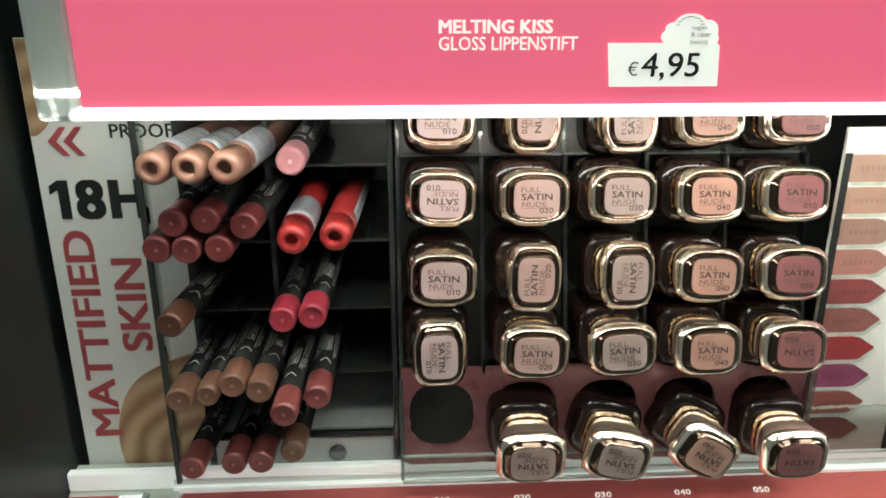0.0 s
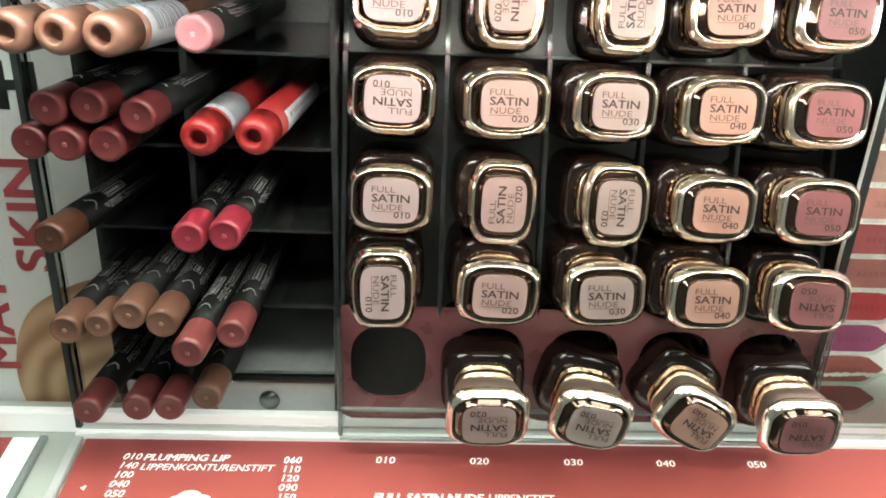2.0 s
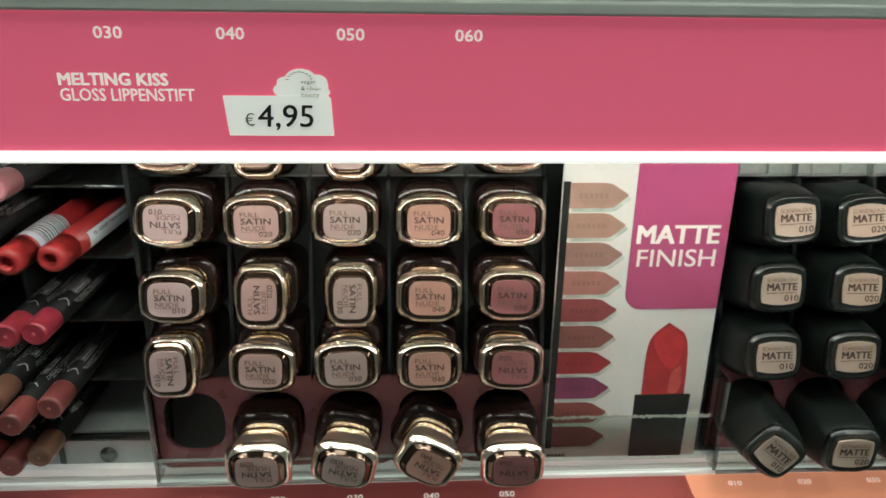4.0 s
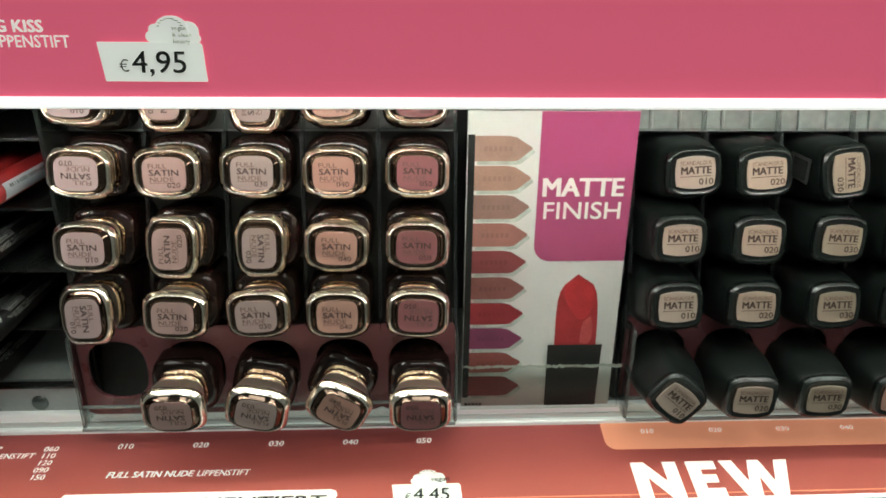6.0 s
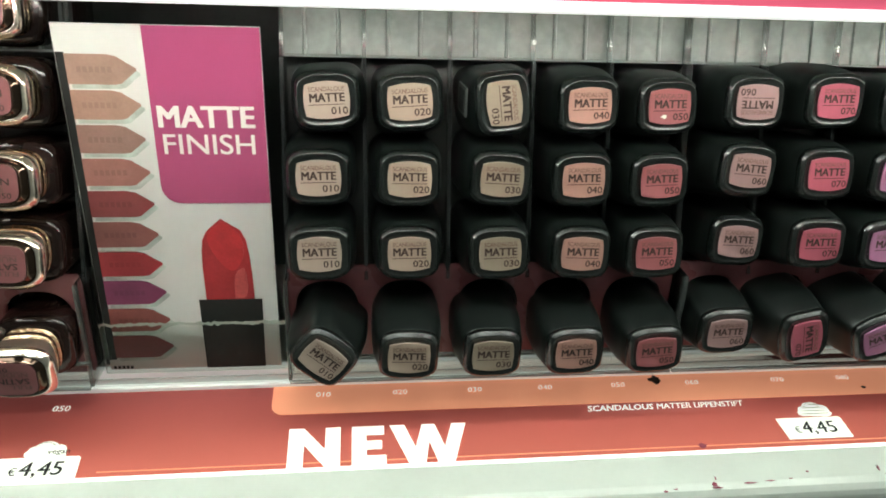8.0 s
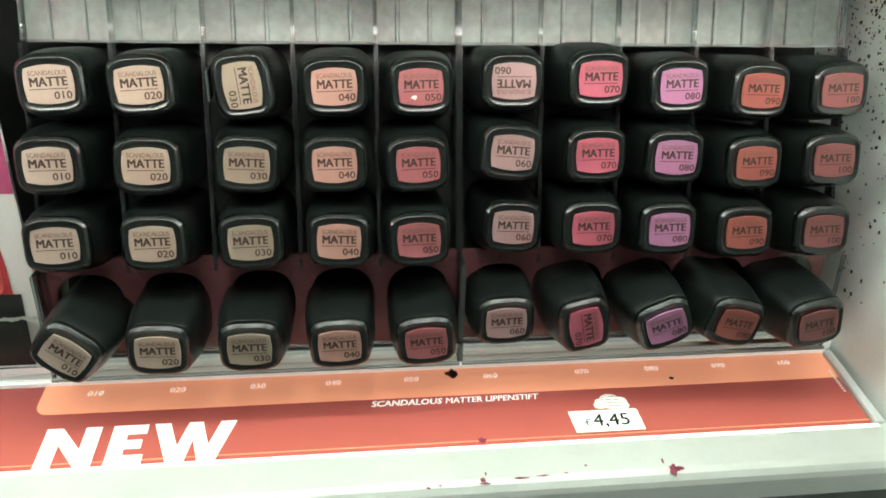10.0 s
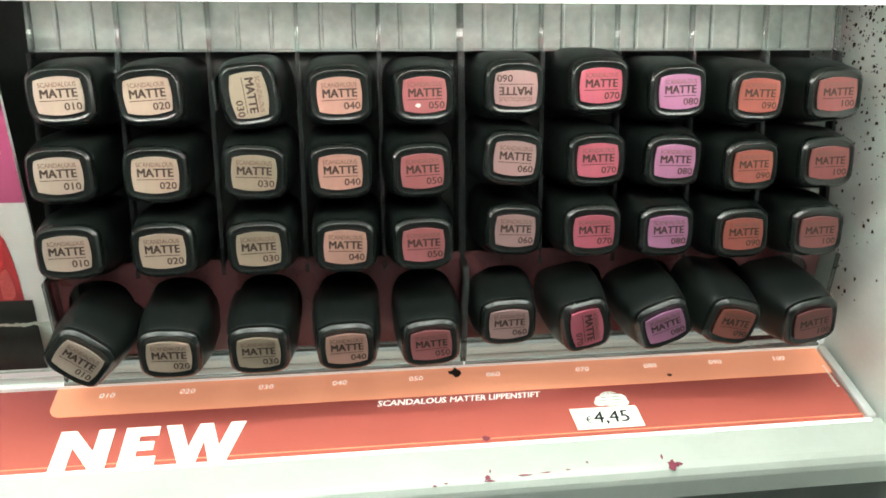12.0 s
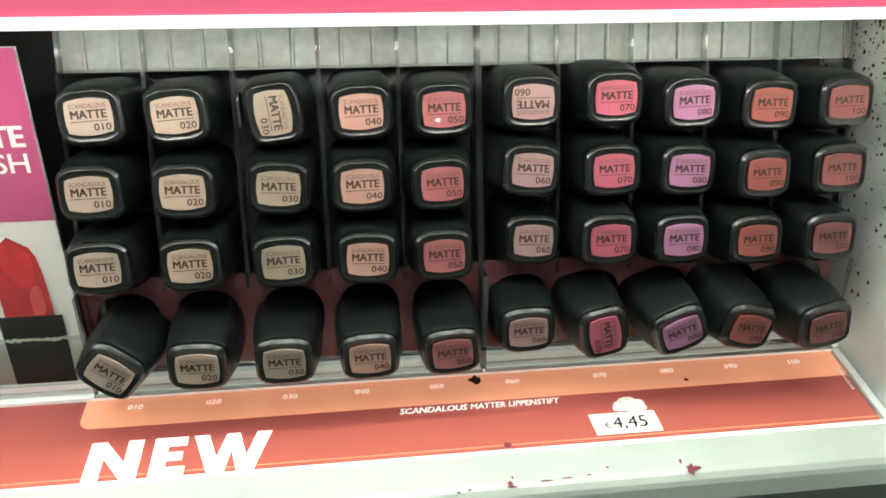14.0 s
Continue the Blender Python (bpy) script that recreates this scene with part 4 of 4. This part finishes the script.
def swirl_material():
    mat = material("beige_swirl_print", (0.5, 0.33, 0.19), 0.4)
    nt = mat.node_tree
    p = nt.nodes["Principled BSDF"]
    tc = nt.nodes.new("ShaderNodeTexCoord")
    w = nt.nodes.new("ShaderNodeTexWave")
    w.wave_type = "RINGS"
    w.rings_direction = "Y"
    w.inputs["Scale"].default_value = 42
    w.inputs["Distortion"].default_value = 2.2
    w.inputs["Detail"].default_value = 2
    w.inputs["Detail Scale"].default_value = 1.4
    mp = nt.nodes.new("ShaderNodeMapping")
    mp.inputs["Location"].default_value = (0.066, 0.0, -1.158)
    nt.links.new(tc.outputs["Object"], mp.inputs["Vector"])
    nt.links.new(mp.outputs[0], w.inputs["Vector"])
    cr = nt.nodes.new("ShaderNodeValToRGB")
    cr.color_ramp.elements[0].color = (0.36, 0.21, 0.11, 1)
    cr.color_ramp.elements[1].color = (0.62, 0.42, 0.25, 1)
    nt.links.new(w.outputs["Fac"], cr.inputs[0])
    nt.links.new(cr.outputs[0], p.inputs["Base Color"])
    return mat


M_SWIRL = swirl_material()
pts = [(-0.0930, 1.1562), (-0.0945, 1.1640), (-0.0940, 1.1720), (-0.0915, 1.1810), (-0.0870, 1.1880), (-0.0800, 1.1925), (-0.0730, 1.1955), (-0.0662, 1.1975), (-0.0662, 1.1562)]
part("swirl", plate(rounded(pts, 1), 0.0002), M_SWIRL, lp, "beige cream swirl", pose(0, -0.0002, 0))
pts = [(-0.1048, 1.2640), (-0.1030, 1.2640), (-0.0990, 1.2675), (-0.0960, 1.2755), (-0.0955, 1.2898), (-0.1048, 1.2898)]
part("swirl", plate(rounded(pts, 1), 0.0002), M_SWIRL, lp, "beige cream swirl", pose(0, -0.0002, 0))

# ---- lip pencil organiser ----
OX0, OXM, OX1 = -0.0672, -0.0420, -0.0065
org = tagged(empty("pencil_organiser", pose(-0.04, 0.21, SHELF_Z)), "smoky acrylic organiser with five shelves of lip pencils", "organiser")
inv = org.matrix_basis.inverted()
OY0, OY1 = 0.2100, 0.2900
for name, x, mat in (("side_wall", OX0, M_PALE), ("middle_wall", OXM, M_SMOKE), ("side_wall", OX1, M_SMOKE)):
    part(name, box(x - 0.0008, x + 0.0008, OY0, OY1, 1.1500, 1.2790, 0.0002), mat, org, "", inv)
for z in (1.2550, 1.2320, 1.2100, 1.1880, 1.1640):
    for l, r in ((OX0 + 0.001, OXM - 0.001), (OXM + 0.001, OX1 - 0.001)):
        part("shelf", box(l, r, OY0 + 0.0005, OY1 - 0.001, z - 0.0009, z, 0.0002), M_SMOKE, org, "", inv)
part("back", box(OX0, OX1, OY1 + 0.0005, OY1 + 0.002, 1.1500, 1.2790), M_SMOKEBACK, org, "black back", inv)
part("front_ramp", box(OX0 + 0.001, OX1 - 0.001, 0.2112, 0.2130, 1.1497, 1.1628, 0.0003), M_GREY, org, "grey plastic front ramp", inv)
bm = box(OX0 + 0.001, OX1 - 0.001, 0.2135, OY1, 1.1645, 1.1655)
for v in bm.verts:
    v.co.z += (v.co.y - 0.2135) * 0.28
part("floor_plate", bm, M_SMOKEGREY, org, "grey plastic sloping floor", inv)
part("front_post", box(-0.0752, -0.0738, 0.1975, 0.1990, 1.1565, 1.2795), M_DARK, org, "thin black front post", inv)
part("clear_side", box(-0.0750, -0.0742, 0.1992, 0.2045, 1.1565, 1.2790), M_CLEAR, org, "clear side sheet", inv)
bm = bmesh.new()
bmesh.ops.create_uvsphere(bm, u_segments=16, v_segments=8, radius=0.0030)
for v in bm.verts:
    v.co = Vector((v.co.x, v.co.y * 0.5, v.co.z))
part("screw", bm, M_SCREW, org, "domed steel screw", inv @ Matrix.Translation((-0.0262, 0.2108, 1.1572)))


def pencil_meshes(radius, tip_len, kind):
    n = 20
    tip = [(0.0002, 2 * radius * k, 2 * radius * k, 2) for k in (0.3, 0.70)] + [(y, 2 * radius * k, 2 * radius * k, 2) for y, k in ((0.0, 0.78), (0.0001, 0.85), (0.0004, 0.93), (0.0009, 0.985), (0.0016, 1.0), (0.0020, 1.0), (tip_len * 0.5, 1.0), (tip_len - 0.0004, 1.0), (tip_len, 1.0))]
    if kind == "tube":
        tip = [(0.0030, radius * 0.75, radius * 0.75, 2), (0.0005, radius * 0.85, radius * 0.85, 2), (0.0, radius * 1.0, radius * 1.0, 2), (0.0006, radius * 1.7, radius * 1.7, 2), (0.0020, radius * 1.96, radius * 1.96, 2), (0.0035, radius * 2, radius * 2, 2), (tip_len, radius * 2, radius * 2, 2)]
    a = to_mesh(loft(tip, n), "pencil_end", M_TAG)
    b = to_mesh(loft([(tip_len + 0.0001, radius * 2.03, radius * 2.03, 2), (0.0950, radius * 2.03, radius * 2.03, 2)], n), "pencil_shaft", M_SHAFT)
    d = to_mesh(loft([(-0.00015, 0.0009, 0.0009, 2), (0.0001, 0.0011, 0.0011, 2)], 10), "pencil_dot", M_TAG)
    return a, b, d


def curved_print(radius, y0, y1, spec):
    """Pale strokes wrapped on the upper side of a shaft: bars of unreadable print or a barcode sleeve."""
    bm = bmesh.new()
    for ya, yb, a0, a1 in spec:
        steps = max(2, int((a1 - a0) / 12) + 1)
        lo = [bm.verts.new((radius * math.sin(radians(a0 + (a1 - a0) * i / steps)), ya, radius * math.cos(radians(a0 + (a1 - a0) * i / steps)))) for i in range(steps + 1)]
        hi = [bm.verts.new((v.co.x, yb, v.co.z)) for v in lo]
        for i in range(steps):
            bm.faces.new((lo[i], lo[i + 1], hi[i + 1], hi[i]))
    return bm


prnd = random.Random(11)


def shaft_print(radius, tip_len):
    """Lines of small unreadable strokes along a shaft, an outlined plate and a curl near the lacquered end."""
    spec = []
    for a, size, start, stop in ((-46, 4.0, 0.006, 0.050), (-35, 3.0, 0.008, 0.044), (-25, 3.0, 0.010, 0.040), (-15, 3.0, 0.012, 0.036), (40, 4.0, 0.009, 0.034), (51, 3.0, 0.010, 0.046), (61, 3.0, 0.012, 0.040)):
        y = tip_len + start
        while y < tip_len + stop:
            ln = prnd.uniform(0.0003, 0.0008)
            if prnd.random() < 0.88:
                spec.append((y, y + 0.00016, a - size, a + size * prnd.choice((0.5, 1.0, 1.0))))
                at = a + size * prnd.choice((-0.9, 0.0, 0.7))
                spec.append((y, y + ln, at - 0.9, at + 0.9))
            y += ln + 0.00028
    y0, y1 = tip_len + 0.0125, tip_len + 0.0225
    for ya, yb, a0, a1 in ((y0, y0 + 0.0002, -4, 22), (y1, y1 + 0.0002, -4, 22), (y0, y1, -5.5, -3), (y0, y1, 21, 23.5)):
        spec.append((ya, yb, a0, a1))
    y = y0 + 0.0008
    while y < y1 - 0.0008:
        spec.append((y, y + 0.0003, 3, 15))
        spec.append((y, y + 0.0008, prnd.choice((3, 8, 13)), 15))
        y += 0.0013
    for k in range(11):
        t = k / 10
        rise = 0.0017 * math.sin(math.pi * t)
        spec.append((tip_len + 0.0050 + rise, tip_len + 0.0054 + rise, -16 + 46 * t, -10 + 46 * t))
    return to_mesh(curved_print(radius * 1.03, 0, 0, spec), "shaft_print", M_FINE)


P_SMALL = pencil_meshes(0.0038, 0.0105, "pencil")
P_THIN = pencil_meshes(0.0033, 0.0100, "pencil")
P_TUBE = pencil_meshes(0.0043, 0.0105, "tube")
PRINTS = [shaft_print(0.0038, 0.0105) for _ in range(3)]
P_PAINT = {}


def paint(c):
    if c not in P_PAINT:
        P_PAINT[c] = material("pencil_lacquer", c, 0.30, vary=0.06, coat=0.12)
    return P_PAINT[c]


def lip_pencil(x, z, c, tone, y=0.1830, meshes=None, i=0, turn=0.0):
    meshes = meshes or P_SMALL
    ob = tagged(empty("lip_pencil", pose(x, y, z - 0.0007, prnd.uniform(-1, 1), prnd.uniform(-30, 30), prnd.uniform(-1.5, 1.5) + turn)), "black lip pencil with %s lacquered end on organiser shelf" % tone, "lip pencil", "lip pencils in the organiser")
    part_of("end", meshes[0], paint(c), ob, label="%s lacquered end" % tone)
    sh = part_of("shaft", meshes[1], None, ob, label="black shaft")
    part_of("print", PRINTS[i % 3], None, sh, label="pale unreadable print")
    part_of("dot", meshes[2], paint(tuple(min(1, v * 1.5 + 0.05) for v in c)), ob)
    return ob


def lip_crayon(x, z, c, tone, y, label_span, sleeve=True, turn=0.0):
    """A thick lacquered crayon with a white barcode sleeve."""
    ob = tagged(empty("lip_crayon", pose(x, y, z - 0.0007, 0, prnd.uniform(-10, 10), turn)), "%s lip crayon with hollow end and white barcode sleeve" % tone, "lip crayon", "lip crayons in the organiser")
    part_of("end", P_TUBE[0], paint(c), ob, label="%s hollow end" % tone)
    part_of("shaft", P_TUBE[1], paint(c), ob, label="%s lacquered shaft" % tone)
    r = 0.0043 * 1.03
    y0, y1, a0, a1 = label_span
    sl = part("sleeve", curved_print(r + 0.00012, 0, 0, [(y0, y1, a0, a1)]), M_SLEEVE, ob, "white paper barcode sleeve")
    spec = []
    yy = y0 + 0.0030
    while yy < y1 - 0.001:
        w = prnd.choice((0.0003, 0.0004, 0.0006))
        spec.append((yy, yy + w, max(a0 + 12, -40), min(a1 - 20, 88)))
        yy += w + prnd.choice((0.0006, 0.0010))
    part("barcode", curved_print(r + 0.00024, 0, 0, spec), M_INK_D, sl, "dark barcode bars")
    return ob


NUDE, DKRED, RED, BROWN, ROSE, TAN, MAUVE, CORAL = (0.150, 0.076, 0.052), (0.100, 0.020, 0.021), (0.255, 0.020, 0.020), (0.085, 0.034, 0.020), (0.26, 0.026, 0.042), (0.165, 0.080, 0.053), (0.180, 0.047, 0.044), (0.24, 0.105, 0.115)
for x, s in ((-0.0628, (0.0125, 0.036, -150, 150)), (-0.0541, (0.0140, 0.036, -150, 150)), (-0.0454, (0.0130, 0.036, -20, 150))):
    lip_crayon(x, 1.2622, NUDE, "nude", 0.1740, s, turn=-3)
lip_pencil(-0.0308, 1.2622, CORAL, "dusty pink", 0.1820)
for i, (x, z) in enumerate(((-0.0622, 1.2462), (-0.0540, 1.2468), (-0.0440, 1.2452), (-0.0672, 1.2388), (-0.0595, 1.2388), (-0.0512, 1.2388))):
    lip_pencil(x, z, DKRED, "dark red", 0.1830 + 0.0006 * (i % 2), i=i)
lip_crayon(-0.0322, 1.2407, RED, "bright red", 0.1840, (0.0115, 0.031, -150, 150))
lip_crayon(-0.0212, 1.2408, RED, "bright red", 0.1860, (0.016, 0.060, 62, 130), turn=-2)
lip_pencil(-0.0665, 1.2172, BROWN, "brown", 0.1840, i=1, turn=-4)
for i, x in enumerate((-0.0360, -0.0280)):
    lip_pencil(x, 1.2185 + 0.0008 * i, ROSE, "raspberry", i=i)
for i, (x, z) in enumerate(((-0.0662, 1.1948), (-0.0585, 1.1960), (-0.0512, 1.1990), (-0.0440, 1.1970))):
    lip_pencil(x, z, TAN, "tan brown", 0.1830, P_THIN if i == 1 else None, i)
for i, (x, z, y) in enumerate(((-0.0365, 1.1932, 0.1765), (-0.0280, 1.1945, 0.1830))):
    lip_pencil(x, z, MAUVE, "rosewood", y, i=i)
for i, (x, z, c, t) in enumerate(((-0.0668, 1.1690, MAUVE, "rosewood"), (-0.0545, 1.1702, MAUVE, "rosewood"), (-0.0465, 1.1704, MAUVE, "rosewood"), (-0.0369, 1.1738, TAN, "tan brown"))):
    lip_pencil(x, z, c, t, 0.1878, i=i)

# ---- marks of use ----
mrnd = random.Random(3)


def fleck(name, matrix, size, mat, label, n=9, stretch=1.0):
    bm = plate([(size * stretch * mrnd.uniform(0.4, 1.0) * math.cos(2 * math.pi * i / n), size * mrnd.uniform(0.35, 1.0) * math.sin(2 * math.pi * i / n)) for i in range(n)], 0.0002)
    return tagged(mesh_object(name, bm, mat, matrix), label, "smear")


M_SMEAR = material("smeared_pink_lipstick", (0.25, 0.045, 0.075), 0.4, vary=0.3, scale=300)
M_CRUMB = material("dark_dry_crumbs", (0.05, 0.03, 0.02), 0.8, vary=0.5, scale=900, bump=0.6, bump_scale=1500)
fleck("smear", on_strip(0.3107, 0.0308, 0.0014), 0.0026, M_CRUMB, "dark dried smear on the orange band", 11, 1.1)
fleck("smear", on_strip(0.3861, 0.0241, 0.0014), 0.0008, M_CRUMB, "small dark crumb on the orange band", 7, 1.4)
fleck("smear", on_strip(0.3166, 0.0020, 0.0014), 0.0013, M_SMEAR, "small pink smear on the red strip", 8, 1.3)
for x, v, s, st in ((0.3728, -0.0132, 0.0027, 0.6), (0.3705, -0.0098, 0.0013, 0.35), (0.3745, -0.0128, 0.0012, 1.6), (0.3147, -0.0128, 0.0013, 0.9), (0.3158, -0.0106, 0.0010, 0.3), (0.3150, -0.0140, 0.0004, 5.0), (0.3260, -0.0128, 0.0003, 9.0), (0.3330, -0.0124, 0.0003, 7.0), (0.3465, -0.0098, 0.0004, 1.4), (0.2985, -0.0145, 0.0005, 1.5), (0.3020, -0.0138, 0.0003, 3.0), (0.3400, -0.0120, 0.0002, 5.0)):
    fleck("smear", on_strip(x, v, 0.0016), s, M_SMEAR, "pink lipstick smear on the white shelf lip", 13, st)
for x, v, s in ((0.318, 0.0375, 0.0011), (0.3215, 0.0362, 0.0007), (0.3155, 0.0392, 0.0008)):
    fleck("smear", on_strip(x, v, 0.0024), s, M_SMEAR, "dark pink crumb on the clear rail", 9, 1.5)
fleck("smear", lying(MX[4], 0.2000, 1.2460, TILT, 0) @ pose(-0.0020, -0.0012, -0.0030), 0.0009, M_TAG, "small white spot on a coral red lipstick label", 9, 1.3)
bm = bmesh.new()
for i in range(430):
    if i < 250:
        y = mrnd.gauss(0.224, 0.011)
        z = 1.272 - 0.034 * mrnd.random() ** 1.4
    elif i < 300:
        y, z = mrnd.gauss(0.258, 0.010), 1.270 - 0.025 * mrnd.random()
    else:
        y = mrnd.gauss(0.213, 0.012)
        z = 1.245 - 0.075 * mrnd.random() ** 1.2
    s = mrnd.choice((0.0003, 0.0004, 0.0004, 0.0006, 0.0009))
    n = 7
    vs = [bm.verts.new((0, y + s * mrnd.uniform(0.5, 1.1) * math.cos(2 * math.pi * k / n), z + s * mrnd.uniform(0.5, 1.1) * math.sin(2 * math.pi * k / n))) for k in range(n)]
    bm.faces.new(vs)
tagged(mesh_object("speckles", bm, M_CRUMB, pose(X_R - 0.0003, 0, 0)), "dark dirt speckles on the white side panel", "speckles", kind="stuff")

# ---- neighbouring display and the store round the camera ----
nb = tagged(empty("neighbour_display", pose(-0.20, 0.25, 0.0)), "dark neighbouring display beyond the black side panel", "display")
part("body", box(-0.10, 0.0790, -0.02, 0.049, 0.0, 1.6), M_DARK, nb, "black display body")
part("shelf", box(-0.10, 0.0790, -0.10, -0.0205, 1.225, 1.243, 0.001), M_DARK, nb, "black shelf")
part("price_card", box(0.060, 0.0785, -0.1030, -0.1005, 1.226, 1.242), M_TAG, nb, "white card with unreadable print")
jar = tagged(empty("cosmetic_box", pose(-0.142, 0.20, 1.2432)), "grey blue cosmetic box on the neighbouring shelf", "box")
part("carton", box(-0.012, 0.012, -0.012, 0.012, 0.0, 0.040, 0.0008), material("grey_blue_carton", (0.16, 0.20, 0.24), 0.25, vary=0.4, scale=150), jar, "grey blue carton")
part("seal_band", box(-0.0123, 0.0123, -0.0123, 0.0123, 0.010, 0.0135), M_TAG, jar, "white band")
structure("floor", box(-2.2, 2.6, -2.4, 1.2, -0.05, 0.0), M_FLOOR, "grey vinyl store floor", category="floor")
structure("ceiling", box(-2.2, 2.6, -2.4, 1.2, 2.9, 2.95), M_CEIL, "pale store ceiling", category="ceiling")
structure("wall_store_back", box(-2.2, 2.6, 1.2, 1.25, 0.0, 2.9), M_ROOMWALL, "grey store wall", category="wall")
structure("wall_store_front", box(-2.2, 2.6, -2.45, -2.4, 0.0, 2.9), M_ROOMWALL, "grey store wall", category="wall")
structure("wall_store_left", box(-2.25, -2.2, -2.4, 1.2, 0.0, 2.9), M_ROOMWALL, "grey store wall", category="wall")
structure("wall_store_right", box(2.6, 2.65, -2.4, 1.2, 0.0, 2.9), M_ROOMWALL, "grey store wall", category="wall")
for x, y in ((-0.9, -0.45), (0.2, -0.45), (1.3, -0.45)):
    cl = tagged(empty("ceiling_light", pose(x, y, 2.9)), "white ceiling light panel of the store", "light", "ceiling lights of the store")
    part("frame", box(-0.32, 0.32, -0.62, 0.62, -0.03, -0.001, 0.004), M_CEIL, cl, "white frame")
    part("diffuser", box(-0.29, 0.29, -0.59, 0.59, -0.036, -0.0305), M_PANEL, cl, "glowing diffuser")
